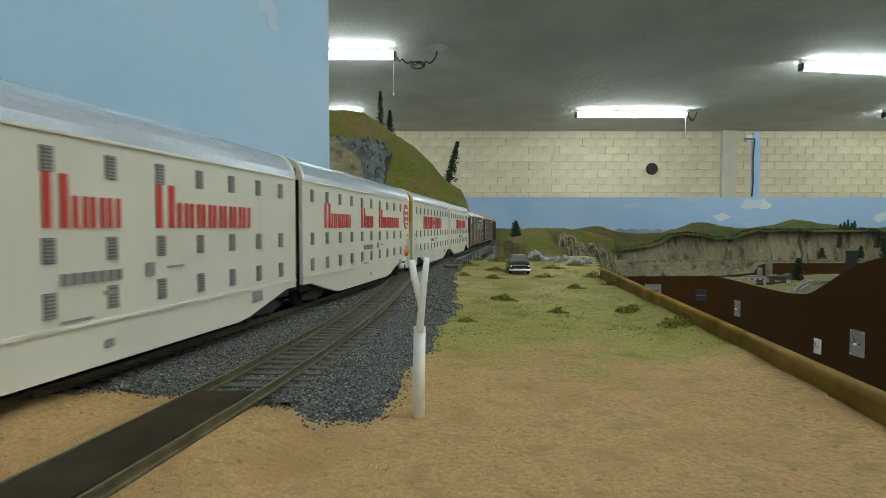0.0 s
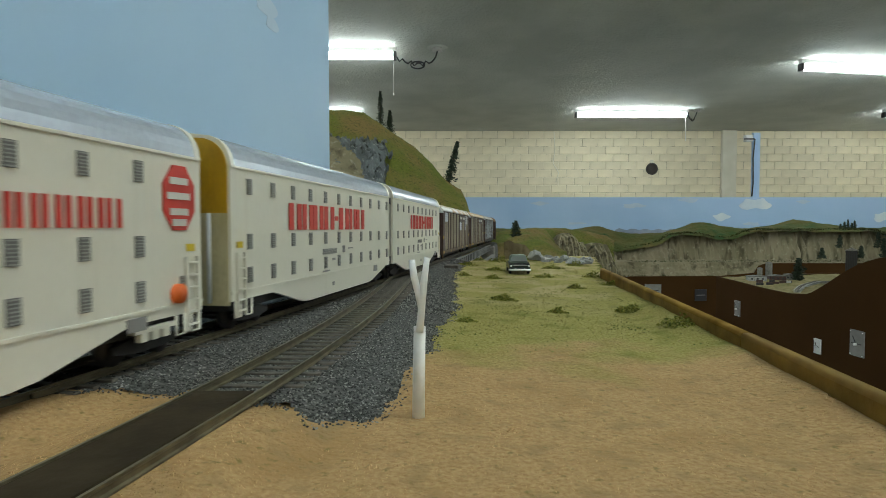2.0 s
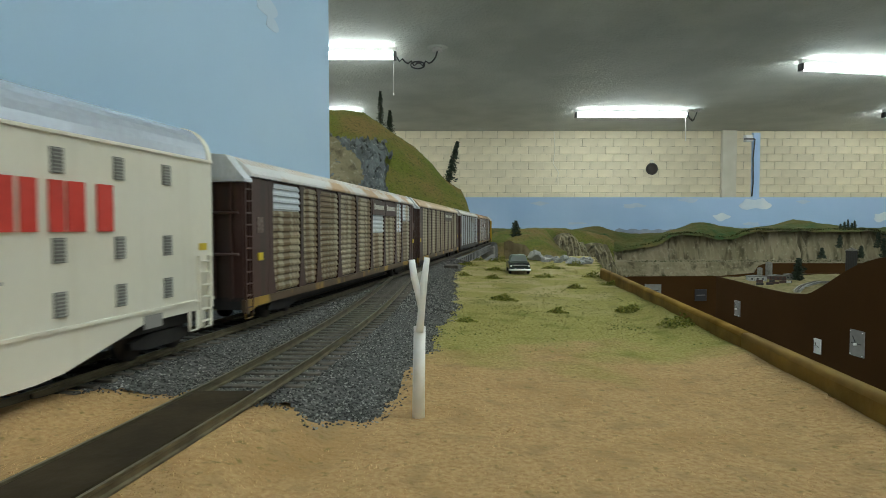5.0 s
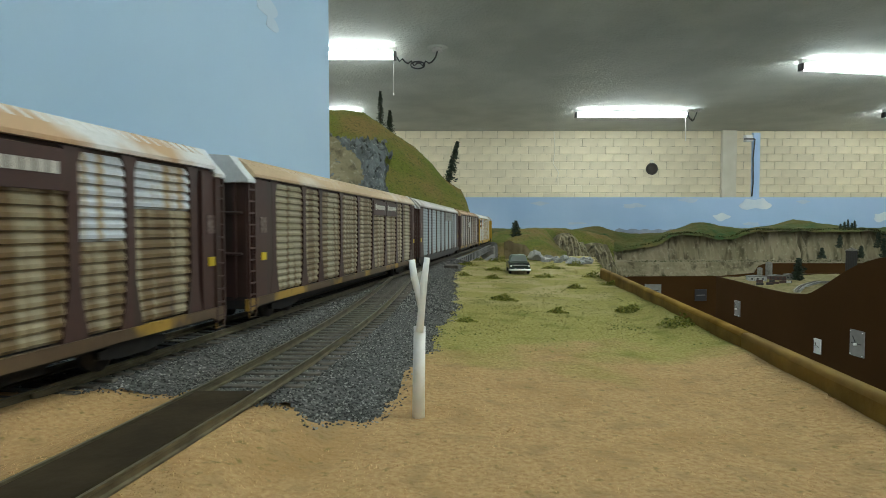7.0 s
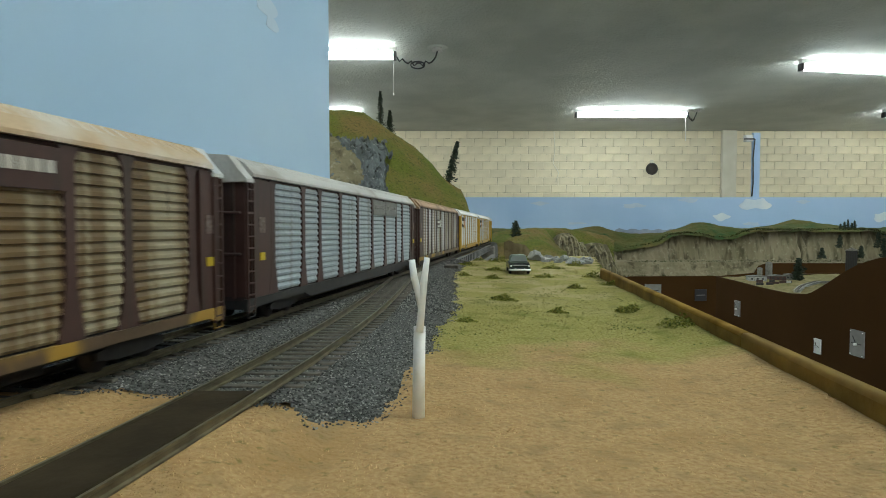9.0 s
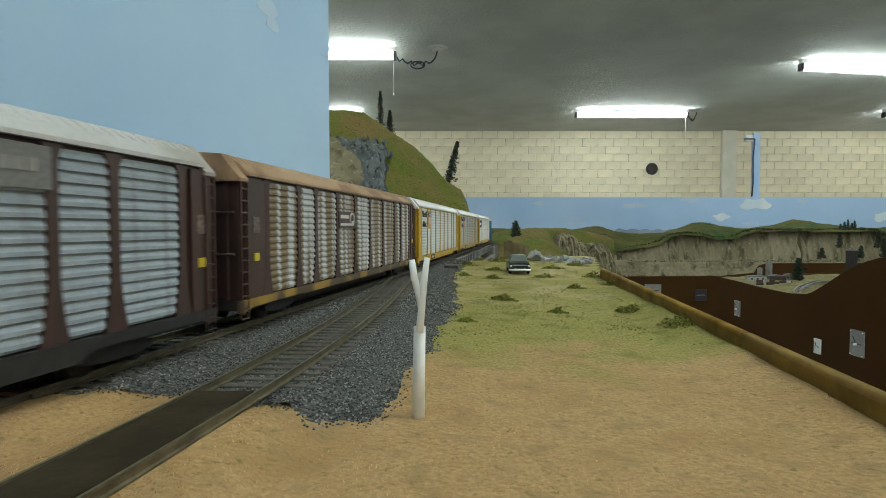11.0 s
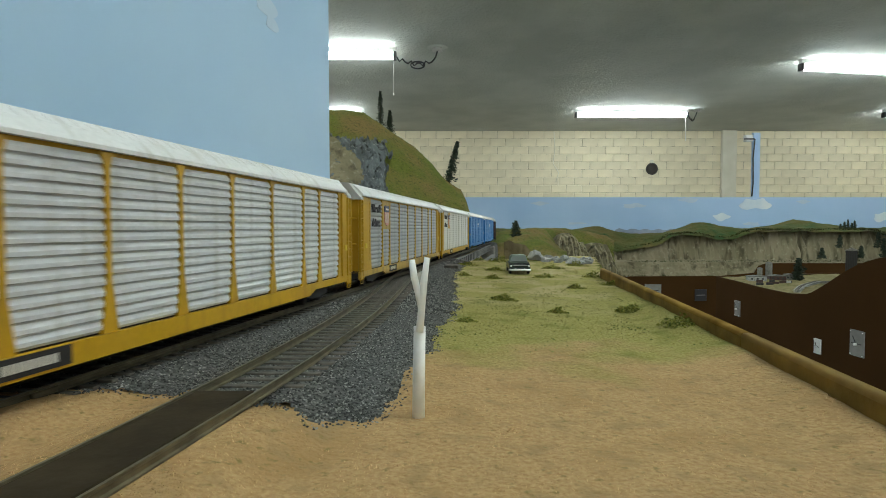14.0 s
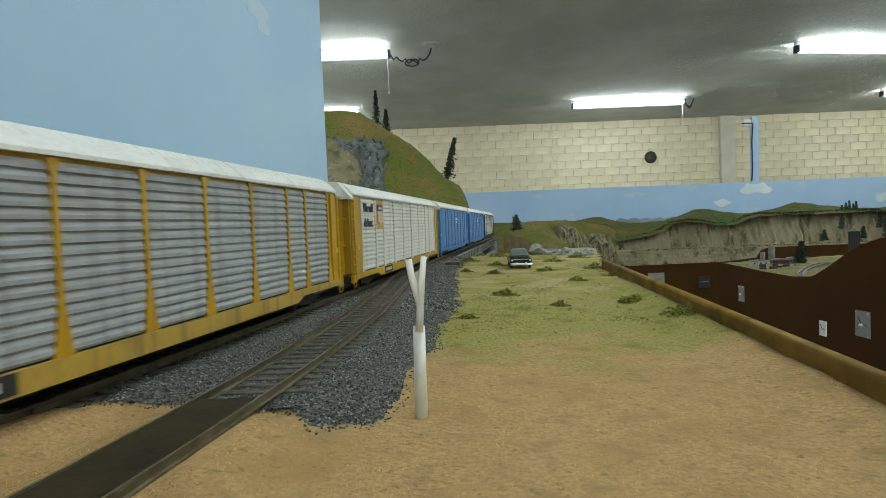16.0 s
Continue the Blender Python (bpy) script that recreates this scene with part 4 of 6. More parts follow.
def ballast_height(x, y):
    d = abs(x - main_x(y))
    z = E - 0.0462
    z += (RAIL - 0.0032 - z) * (1 - smooth(0.016, 0.028, d))
    if y < 0.62:
        sx, sz = on_siding(max(y, -0.06))
        z = max(z, E - 0.0462 + (sz - 0.0032 - E + 0.0462) * (1 - smooth(0.015, 0.026, abs(x - sx))))
    low = land_base(x, y)
    begin = 0.150 if x < on_siding(max(y, -0.06))[0] - 0.012 else 0.132
    soft = smooth(0.0, 0.010, min(table(BALLAST_EDGE, y) - x, (y - begin) * 0.8) + 0.001)
    z = max(low + (z - low) * soft, low) + 0.0001
    return z + 0.0005 * abs(fbm(x, y, 260)) * soft


def near_ground():
    xs, ys = span(-0.75, 0.24, 150), span(-0.25, 1.25, 190)
    g = sheet(xs, ys, land_base, lambda x, y: x < board_x(min(y, 0.53)) + 0.003 + (0.25 * max(0, y - 0.53)))
    tagged(part("ground", g, M_TURF), "tan and green static grass on the layout", "ground", kind="structure")
    bal = sheet(span(-0.22, 0.06, 190), span(0.10, 0.805, 320), ballast_height, in_ballast)
    tagged(part("ballast", bal, M_BALLAST), "dark grey ballast along the tracks", "ballast", kind="structure")
    rng = random.Random(11)
    spots = []
    while len(spots) < 90000:
        y = 0.045 + 0.85 * rng.random() ** 2.2
        x = rng.uniform(-0.62 * y - 0.15, board_x(min(y, 0.53)))
        if in_ballast(x, y) and not (table(BALLAST_EDGE, y) - x < 0.005 and rng.random() < 0.3):
            continue
        spots.append((x, y, land_base(x, y) - 0.0002, rng.uniform(0.0005, 0.0010) * (1 if y < 0.25 else 1.4), rng.uniform(0, 6.3), rng.uniform(-0.9, 0.9)))
    foam = []
    while len(foam) < 3000:
        y = 0.21 + 0.66 * rng.random() ** 1.3
        x = rng.uniform(-0.02, board_x(min(y, 0.53)))
        if in_ballast(x, y) or rng.random() > (0.2 + 1.6 * max(0.0, fbm(x, y, 40, 3))) * smooth(0.19, 0.36, y):
            continue
        foam.append((x, y, land_base(x, y) + 0.0001, rng.uniform(0.0003, 0.0008), rng.uniform(0, 6.3), rng.uniform(-0.4, 0.4)))
    scatter("ground_foam", foam, PEBBLE, M_FOAM, "scattered yellow-green and dark green ground foam", "ground foam")
    scatter("grass", spots, BLADE, M_BLADE, "short tan and green static grass fibres", "grass")
    spots = []
    while len(spots) < 46000:
        y = 0.118 + 0.68 * rng.random() ** 1.8
        x = rng.uniform(main_x(y) - 0.03, table(BALLAST_EDGE, y) + 0.006)
        if not in_ballast(x, y):
            if rng.random() > 0.25 or not (in_ballast(x - 0.003, y) or in_ballast(x, y + 0.004)):
                continue
        d, sd = abs(x - main_x(y)), abs(x - on_siding(max(y, -0.06))[0]) if y < 0.5 else 1
        if min(d, sd) < 0.0135 and rng.random() < (0.7 if y > 0.165 else 0.2):
            continue
        spots.append((x, y, ballast_height(x, y) - 0.0001, rng.uniform(0.0003, 0.00062) * (1 if y < 0.3 else 1.5), rng.uniform(0, 6.3), rng.uniform(-0.4, 0.4)))
    scatter("gravel", spots, PEBBLE, M_STONE, "loose dark grey ballast stones", "gravel")


def edging():
    prof = [(0.0, -0.16), (0.0, -0.0397)] + [(0.0013 * (1 - math.cos(t)), -0.0397 + 0.0017 * math.sin(t)) for t in span(0.2, math.pi / 2, 5)]
    prof += [(0.0034, -0.0380), (0.0042, -0.0388), (0.0042, -0.16)]
    for a, b in ((-0.25, 0.2036), (0.2044, 0.53)):
        bm = bmesh.new()
        rings = [[bm.verts.new((board_x(y) + u, y, E + z)) for u, z in prof] for y in (a, b)]
        n = len(prof)
        for k in range(n):
            bm.faces.new((rings[0][k], rings[0][(k + 1) % n], rings[1][(k + 1) % n], rings[1][k])).smooth = 0 < k < n - 3
        bm.faces.new(rings[0][::-1])
        bm.faces.new(rings[1])
        tagged(part("edge_board", bm, M_WOOD), "varnished brown wooden edging board along the layout", "trim", kind="structure")
    out = [(-1.9, -0.3), (board_x(-0.3) - 0.001, -0.3), (board_x(0.53) - 0.001, 0.53), (0.35, 1.2), (0.55, 1.87), (0.9, 3.05), (-1.9, 3.05)]
    tagged(part("benchwork", prism(bmesh.new(), out, 0, E - 0.215, "z"), M_FASCIA), "brown painted benchwork under the layout", "benchwork", kind="structure")


def sweep(bm, pts, half_w, z0, z1, foot=0.0):
    """A rail along pts of (x, y, z): head of half width half_w from z + z0 to z + z1, with a wider foot."""
    prof = [(-half_w - foot, z0), (-half_w - foot, z0 + 0.0004), (-half_w * 0.5, z0 + 0.0007), (-half_w * 0.5, z1 - 0.0008), (-half_w, z1 - 0.0006), (-half_w, z1)]
    prof += [(-a, b) for a, b in reversed(prof)]
    rings = []
    for i, p in enumerate(pts):
        a, b = Vector(pts[max(i - 1, 0)]), Vector(pts[min(i + 1, len(pts) - 1)])
        d = (b - a).normalized()
        r = Vector((d.y, -d.x, 0)).normalized()
        rings.append([bm.verts.new(Vector(p) + r * u + Vector((0, 0, v))) for u, v in prof])
    n = len(prof)
    for r0, r1 in zip(rings, rings[1:]):
        for k in range(n):
            bm.faces.new((r0[k], r0[(k + 1) % n], r1[(k + 1) % n], r1[k]))
    bm.faces.new(rings[0][::-1])
    bm.faces.new(rings[-1])
    return bm


def tracks():
    G = 0.00825
    root = tagged(new("main_track"), "model railway main track with weathered rails", "railway track", kind="structure")
    ss = span(-0.6, 0.5, 12) + span(0.55, 1.6, 12) + span(1.65, 3.6, 50) + span(3.7, 4.6, 5)
    for e in (-G, G):
        pts = []
        for s in ss:
            p, h = on_track(s)
            pts.append((p.x + e * math.cos(h), p.y - e * math.sin(h), RAIL))
        part("rail", sweep(bmesh.new(), pts, 0.00038, -0.0025, 0, 0.0004), M_RAIL, root)
    tie = mesh_of(box(bmesh.new(), -0.0145, 0.0145, -0.00125, 0.00125, -0.0018, 0, 0.0002), "tie", M_TIE)
    s = -0.12
    while s < 1.72:
        p, h = on_track(s)
        part("tie", tie, None, root, at=pose(p.x, p.y, RAIL - 0.0024, 0, 0, -math.degrees(h)))
        s += 0.0066
    p, h = on_track(0.145)
    part("rail_joiner", box(bmesh.new(), -0.0012, 0.0012, -0.004, 0.004, -0.0023, -0.0006, 0.0003), M_RAIL, root, at=pose(p.x + G, p.y, RAIL, 0, 0, -10))
    side = tagged(new("siding_track"), "model railway siding with brown weathered rails", "railway track", kind="structure")
    ys = span(-0.06, 0.75, 66)
    mids = []
    for y in ys:
        x = sum(on_siding(max(-0.06, min(0.75, y + d)))[0] for d in (-0.04, -0.02, 0, 0.02, 0.04)) / 5
        z = sum(on_siding(max(-0.06, min(0.75, y + d)))[1] for d in (-0.03, 0, 0.03)) / 3
        mids.append((x, y, z))
    for e in (-G, G):
        part("rail", sweep(bmesh.new(), [(x + e, y, z) for x, y, z in mids], 0.00034, -0.0025, 0, 0.0003), M_RAIL, side)
    y = 0.153
    while y < 0.62:
        x = table([(m[1], m[0]) for m in mids], y)
        z = table([(m[1], m[2]) for m in mids], y)
        part("tie", tie, None, side, at=pose(x, y, z - 0.0024))
        y += 0.0066
    bm = bmesh.new()
    near = [m for m in mids if m[1] < 0.142]
    prof = 0.0075
    rings = []
    for x, y, z in near:
        rings.append([bm.verts.new((x + a, y, z + b)) for a, b in ((-prof, -0.0022), (-prof, -0.0005), (-prof + 0.0005, -0.0001), (prof - 0.0005, -0.0001), (prof, -0.0005), (prof, -0.0022))])
    for r0, r1 in zip(rings, rings[1:]):
        for k in range(6):
            bm.faces.new((r0[k], r0[(k + 1) % 6], r1[(k + 1) % 6], r1[k]))
    bm.faces.new(rings[0][::-1])
    bm.faces.new(rings[-1])
    tagged(part("crossing_plank", bm, M_PLANK), "dark brown crossing plank between the siding rails", "plank", kind="structure")
    p, h = on_track(0.66)
    bm = box(bmesh.new(), -0.008, 0.008, -0.012, 0.012, 0, 0.004, 0.0006)
    tagged(part("switch_machine", bm, M_TIE, at=pose(p.x + 0.035, p.y, ballast_height(p.x + 0.035, p.y) - 0.0008, 0, 0, -9)), "small dark switch machine beside the track", "switch machine")


# the post's white made greyer: shade within the fork put into the web's colour
M_WEB = mat("shaded_white_paint", (0.52, 0.52, 0.49), 0.7, color2=(0.66, 0.66, 0.63), scale=400)


def sign_post():
    root = tagged(new("sign_post"), "white painted forked post in the tan grass", "post")
    zb = land_base(-0.0061, 0.1395)
    root.matrix_basis = pose(-0.0061, 0.1395, zb - 0.001)
    up = E - 0.0245 - zb + 0.001
    part("stake", tube(bmesh.new(), [(0, 0, 0), (0.0001, 0, up * 0.5), (0.0003, 0, up)], [0.0016, 0.00155, 0.0015], 14), M_WHITE, root)
    bm = tube(bmesh.new(), [(0.0003, -0.0011, up - 0.0012), (0.0007, -0.0010, up + 0.003), (0.0013, -0.0008, up + 0.0105), (0.0022, -0.0006, up + 0.0172)], [0.0010, 0.0009, 0.0009, 0.0007], 10)
    part("prong", bm, M_WHITE, root)
    bm = tube(bmesh.new(), [(0.0009, -0.0006, up + 0.004), (0.0000, -0.0005, up + 0.0085), (-0.0011, -0.0004, up + 0.0128), (-0.0016, -0.0004, up + 0.0166)], [0.0008, 0.0009, 0.0009, 0.0008], 10)
    part("prong", bm, M_WHITE, root)
    part("web", prism(bmesh.new(), [(0.0003, up), (0.0010, up + 0.003), (0.0016, up + 0.0130), (0.0008, up + 0.0138), (-0.0011, up + 0.0128), (-0.0003, up + 0.0070)], -0.0006, 0.0002, "y"), M_WEB, root)


def clump(bm, x, y, z, r, h, n, rng, size, mi=0):
    """Leafy tufts filling a low dome."""
    for _ in range(n):
        a, q = rng.uniform(0, 6.3), math.sqrt(rng.random())
        px, py = x + r * q * math.cos(a), y + r * q * math.sin(a)
        pz = z + h * (1 - q * q) * rng.uniform(0.1, 1.0)
        s = size * rng.uniform(0.6, 1.4)
        vs = [bm.verts.new((px + rng.uniform(-s, s), py + rng.uniform(-s, s), pz + rng.uniform(-s * 0.6, s))) for _ in range(4)]
        for f in ((0, 1, 2), (0, 2, 3), (0, 3, 1), (1, 3, 2)):
            bm.faces.new([vs[k] for k in f]).material_index = mi


def bushes():
    rng = random.Random(5)
    # place along x and y, radius, height
    for x, y, r, h in ((0.039, 0.365, 0.0062, 0.004), (0.064, 0.312, 0.0036, 0.003), (0.105, 0.313, 0.006, 0.0042), (0.1085, 0.2555, 0.0068, 0.0052), (0.103, 0.435, 0.005, 0.004),
                       (0.143, 0.535, 0.008, 0.006), (0.138, 0.455, 0.007, 0.004), (0.047, 0.525, 0.006, 0.004), (0.096, 0.53, 0.008, 0.004), (0.125, 0.64, 0.009, 0.004),
                       (0.078, 0.76, 0.013, 0.008), (0.125, 0.80, 0.014, 0.008), (0.022, 0.56, 0.005, 0.003), (0.165, 0.70, 0.010, 0.006), (0.058, 0.62, 0.008, 0.004), (0.012, 0.28, 0.004, 0.002),
                       (0.030, 0.70, 0.010, 0.004)):
        bm = bmesh.new()
        z = land_base(x, y)
        clump(bm, x, y, z - 0.0005, r * 0.9, h * 1.25, 260, rng, 0.0006 + 0.0006 * y)
        clump(bm, x - r * 0.7, y + 0.002, z - 0.0005, r * 0.7, h * 0.8, 130, rng, 0.0006 + 0.0005 * y)
        clump(bm, x + r, y - 0.002, z - 0.0005, r * 0.55, h * 0.5, 90, rng, 0.0006)
        tagged(part("bush", bm, M_BUSH), "low dark green bush in the grass", "bush", "bushes on the turf")
    bm = bmesh.new()
    clump(bm, 0.0158, 0.1275, land_base(0.0158, 0.1275) - 0.0003, 0.0013, 0.0018, 40, rng, 0.0004)
    tagged(part("lichen_tuft", bm, M_BLADE), "small tan tuft in the grass", "tuft")


def sedan():
    root = tagged(new("toy_car"), "dark green model 1950s sedan with chrome bumper", "car")
    x, y = 0.0785, 0.565
    root.matrix_basis = pose(x, y + 0.028, land_base(x, y) + 0.0004, 0, 0, -3)
    w = 0.0105
    bm = prism(bmesh.new(), [(-0.028, 0.0042), (-0.0285, 0.0075), (-0.027, 0.0102), (-0.013, 0.0112), (0.013, 0.0112), (0.027, 0.0105), (0.029, 0.0075), (0.028, 0.0042)], -w, w, "x")
    bmesh.ops.bevel(bm, geom=bm.edges[:], offset=0.0011, segments=2, affect="EDGES")
    part("body", bm, M_CARPAINT, root)
    bm = bmesh.new()
    lo = [bm.verts.new((a, b, 0.0110)) for a, b in ((-0.0092, -0.016), (0.0092, -0.016), (0.0092, 0.013), (-0.0092, 0.013))]
    hi = [bm.verts.new((a, b, 0.0188)) for a, b in ((-0.0076, -0.0105), (0.0076, -0.0105), (0.0076, 0.007), (-0.0076, 0.007))]
    for k in range(4):
        bm.faces.new((lo[k], lo[(k + 1) % 4], hi[(k + 1) % 4], hi[k]))
    bm.faces.new(hi)
    bm.faces.new(lo[::-1])
    bmesh.ops.bevel(bm, geom=bm.edges[:], offset=0.001, segments=2, affect="EDGES")
    part("cabin", bm, M_ROOFPAINT, root)
    bm = bmesh.new()
    vs = [bm.verts.new(v) for v in ((-0.0080, -0.0157, 0.0122), (0.0080, -0.0157, 0.0122), (0.0068, -0.0116, 0.0172), (-0.0068, -0.0116, 0.0172))]
    ws = [bm.verts.new(v.co + Vector((0, -0.0005, 0.0003))) for v in vs]
    bm.faces.new(ws)
    for k in range(4):
        bm.faces.new((vs[k], vs[(k + 1) % 4], ws[(k + 1) % 4], ws[k]))
    part("window", bm, M_GLASS, root)
    bm = tube(bmesh.new(), [(-0.0105, -0.0275, 0.0046), (-0.0085, -0.0298, 0.0046), (0.0085, -0.0298, 0.0046), (0.0105, -0.0275, 0.0046)], 0.0011, 8)
    for e in (-0.0045, 0.0045):
        tube(bm, [(e, -0.0302, 0.0036), (e, -0.0302, 0.0066)], [0.0008, 0.0006], 8)
    part("bumper", bm, M_CHROME, root, "chrome bumper with two guards")
    for e in (-0.0088, 0.0088):
        part("tail_light", tube(bmesh.new(), [(e, -0.0278, 0.0085), (e, -0.0292, 0.0085)], 0.0009, 8), M_CHROME, root)
    part("trim_strip", box(bmesh.new(), -0.0075, 0.0075, -0.0288, -0.0283, 0.0092, 0.0096), M_CHROME, root)
    for wx in (-0.0092, 0.0092):
        for wy in (-0.018, 0.018):
            part("wheel", tube(bmesh.new(), [(wx - 0.0012, wy, 0.0038), (wx + 0.0012, wy, 0.0038)], 0.0038, 16), M_BLACK, root)


def rock_mesh(seed, flat=0.7):
    """A broken stone with flat faces."""
    rng = random.Random(seed)
    bm = bmesh.new()
    for _ in range(22):
        v = Vector((rng.gauss(0, 1), rng.gauss(0, 1), rng.gauss(0, 1))).normalized() * rng.uniform(0.8, 1.15)
        bm.verts.new((v.x, v.y, v.z * flat))
    hull = bmesh.ops.convex_hull(bm, input=bm.verts[:])
    bmesh.ops.delete(bm, geom=list({g for g in hull["geom_interior"] + hull["geom_unused"] if isinstance(g, bmesh.types.BMVert)}), context="VERTS")
    bmesh.ops.subdivide_edges(bm, edges=bm.edges[:], cuts=1, use_grid_fill=True)
    for v in bm.verts:
        v.co *= 1 + 0.16 * noise.noise(v.co * 3.1 + Vector((seed * 2.7, 0, 0)))
    return bm


def rock_pile():
    rng = random.Random(8)
    shapes = [mesh_of(rock_mesh(k, 0.62), "rock", M_PALEROCK) for k in range(4)]
    for k, (x, y, r) in enumerate(((0.128, 0.79, 0.0085), (0.140, 0.80, 0.007), (0.150, 0.81, 0.0075), (0.160, 0.80, 0.006), (0.170, 0.79, 0.007), (0.180, 0.78, 0.006), (0.189, 0.77, 0.0065),
                                   (0.155, 0.76, 0.006), (0.168, 0.745, 0.0055), (0.178, 0.73, 0.005), (0.190, 0.74, 0.0055), (0.142, 0.775, 0.006), (0.20, 0.78, 0.007))):
        m = pose(x, y, land_base(x, y) + r * (0.9 if k == 0 else 0.35), rng.uniform(-20, 20), rng.uniform(-20, 20), rng.uniform(0, 360)) @ Matrix.Scale(r * (1.35 if k == 0 else 1.3), 4)
        tagged(part("rock", shapes[k % 4], None, at=m), "pale grey rock at the edge of the turf", "rock", "rocks by the gorge")


def conifer(name, x, y, z, h, r, lean, seed, label, bare=0.0):
    rng = random.Random(seed)
    root = tagged(new(name), label, "tree", "conifers on the hills")
    root.matrix_basis = pose(x, y, z)
    part("trunk", tube(bmesh.new(), [(0, 0, -0.004), (lean * 0.5 * h, 0, h * 0.5), (lean * h, 0, h)], [h * 0.03, h * 0.02, h * 0.006], 7), M_BARK, root)
    bm = bmesh.new()
    n = 46
    for i in range(n):
        f = 0.08 + 0.92 * i / n
        rr = r * (1 - f) ** 0.75 * rng.uniform(0.55, 1.25) + 0.06 * r
        if rng.random() < bare:
            continue
        for b in range(5):
            a = rng.uniform(0, 6.3)
            for q in (0.35, 0.7, 1.0):
                cx, cy, cz = lean * f * h + rr * q * math.cos(a), rr * q * math.sin(a), f * h - rr * q * 0.35
                s = r * 0.27 * rng.uniform(0.6, 1.4)
                vs = [bm.verts.new((cx + rng.uniform(-s, s), cy + rng.uniform(-s, s), cz + rng.uniform(-s, s) * 0.6)) for _ in range(4)]
                for t in ((0, 1, 2), (0, 2, 3), (0, 3, 1), (1, 3, 2)):
                    bm.faces.new([vs[k] for k in t])
    part("crown", bm, M_CONIFER, root)
    return root


RIDGE = [(-1.3, 0.30), (-0.5, 0.325), (-0.309, 0.312), (-0.264, 0.309), (-0.204, 0.298), (-0.188, 0.286), (-0.128, 0.243), (-0.074, 0.211), (-0.029, 0.168), (-0.0135, 0.147), (0.0015, 0.130), (0.024, 0.114), (0.047, 0.100), (0.059, 0.078), (0.070, 0.040), (0.078, -0.03)]


def hill_height(x, y):
    top = table(RIDGE, x)
    up = smooth(1.02 + 0.10 * smooth(-0.2, 0.06, x), 1.5, y)
    down = 1 - smooth(1.6, 2.1, y)
    base = -0.06
    n = 0.010 * fbm(x, y, 9) + 0.005 * fbm(x, y, 45)
    return E + base + (top - base) * (0.15 * up + 0.85 * up ** 0.8) * down + n * up * 0.6


def left_hill():
    bm = sheet(span(-1.3, 0.078, 150), span(0.95, 2.12, 110), hill_height)
    tagged(part("hill", bm, M_HILL, smooth=True), "grassy green hill with ochre patches behind the train", "hill", kind="structure")

    rng = random.Random(17)
    tufts = []
    while len(tufts) < 14000:
        x, y = rng.uniform(-0.45, 0.074), rng.uniform(1.04, 1.56)
        tufts.append((x, y, hill_height(x, y), rng.uniform(0.0008, 0.0020), rng.uniform(0, 6.3), rng.uniform(-0.5, 0.5)))
    scatter("hill_foliage", tufts, PEBBLE, M_HILLTUFT, "olive and ochre foliage tufts on the hill", "foliage")

    def crag(x, y):
        q = Vector((x * 46 + y * 14, y * 26, (hill_height(x, y) - E) * 30))
        cells = noise.voronoi(q)[0]
        return hill_height(x, y) + 0.004 + 0.010 * cells[0] + 0.018 * min(1.0, 2.0 * (cells[1] - cells[0])) + 0.005 * fbm(x, y, 120)

    def rocky(x, y):
        px, k = x / y, (hill_height(x, y) - E) / y
        wob = 0.016 * fbm(x, y, 24)
        return -0.215 + wob < px < -0.098 + wob + 0.25 * (0.11 - k) * 0.4 and k < 0.148 + wob - 0.25 * max(0, px + 0.13) and k > 0.02

    bm = sheet(span(-0.42, 0.0, 190), span(1.0, 1.5, 210), crag, rocky)
    for f in bm.faces:
        f.smooth = False
    tagged(part("rock_outcrop", bm, M_ROCK), "blue-grey rock outcrop on the grassy hill", "rock", kind="structure")

    def ledge(x, y):
        return hill_height(x, y) + 0.026 + 0.008 * fbm(x, y, 40)

    bm = sheet(span(-0.42, -0.1, 70), span(1.0, 1.45, 90), ledge, lambda x, y: -0.235 < x / y < -0.145 + 0.01 * fbm(x, y, 30) and 0.05 < (hill_height(x, y) - E) / y < 0.148 - 0.8 * (x / y + 0.207) + 0.006 * fbm(x, y, 50))
    tagged(part("rock_ledge", bm, M_TOWER), "buff rock ledge at the foot of the hill", "rock", kind="structure")
    for x, h, r, lean, seed in ((-0.167, 0.098, 0.0115, 0.0, 1), (-0.142, 0.062, 0.0125, 0.0, 2), (0.0145, 0.112, 0.0165, 0.22, 3)):
        y = 1.52
        z = hill_height(x, y)
        conifer("conifer", x, y, z, h, r, lean, seed, "thin dark model conifer on the hill's crest" if lean == 0 else "crooked dark model conifer on the hillside")


MID = [(0.10, -0.10), (0.15, -0.045), (0.20, -0.022), (0.30, -0.006), (0.42, -0.006), (0.50, -0.02), (0.58, -0.04), (0.66, -0.10), (0.74, -0.24)]


def mid_height(x, y):
    top = table(MID, x * 2.0 / max(y, 1.2))
    front = -0.19 + (0.105 + 0.03 * fbm(x, y, 5)) * smooth(1.20, 1.36, y + 0.02 * fbm(x, 0, 20)) if x < 0.36 + 0.05 * fbm(x, y, 6) else -0.2
    rise = smooth(1.45 + 0.7 * smooth(0.28, 0.5, x), 1.95 + 0.5 * smooth(0.28, 0.5, x), y)
    return E + front + (top - front) * rise + 0.006 * fbm(x, y, 22) * (0.3 + rise)


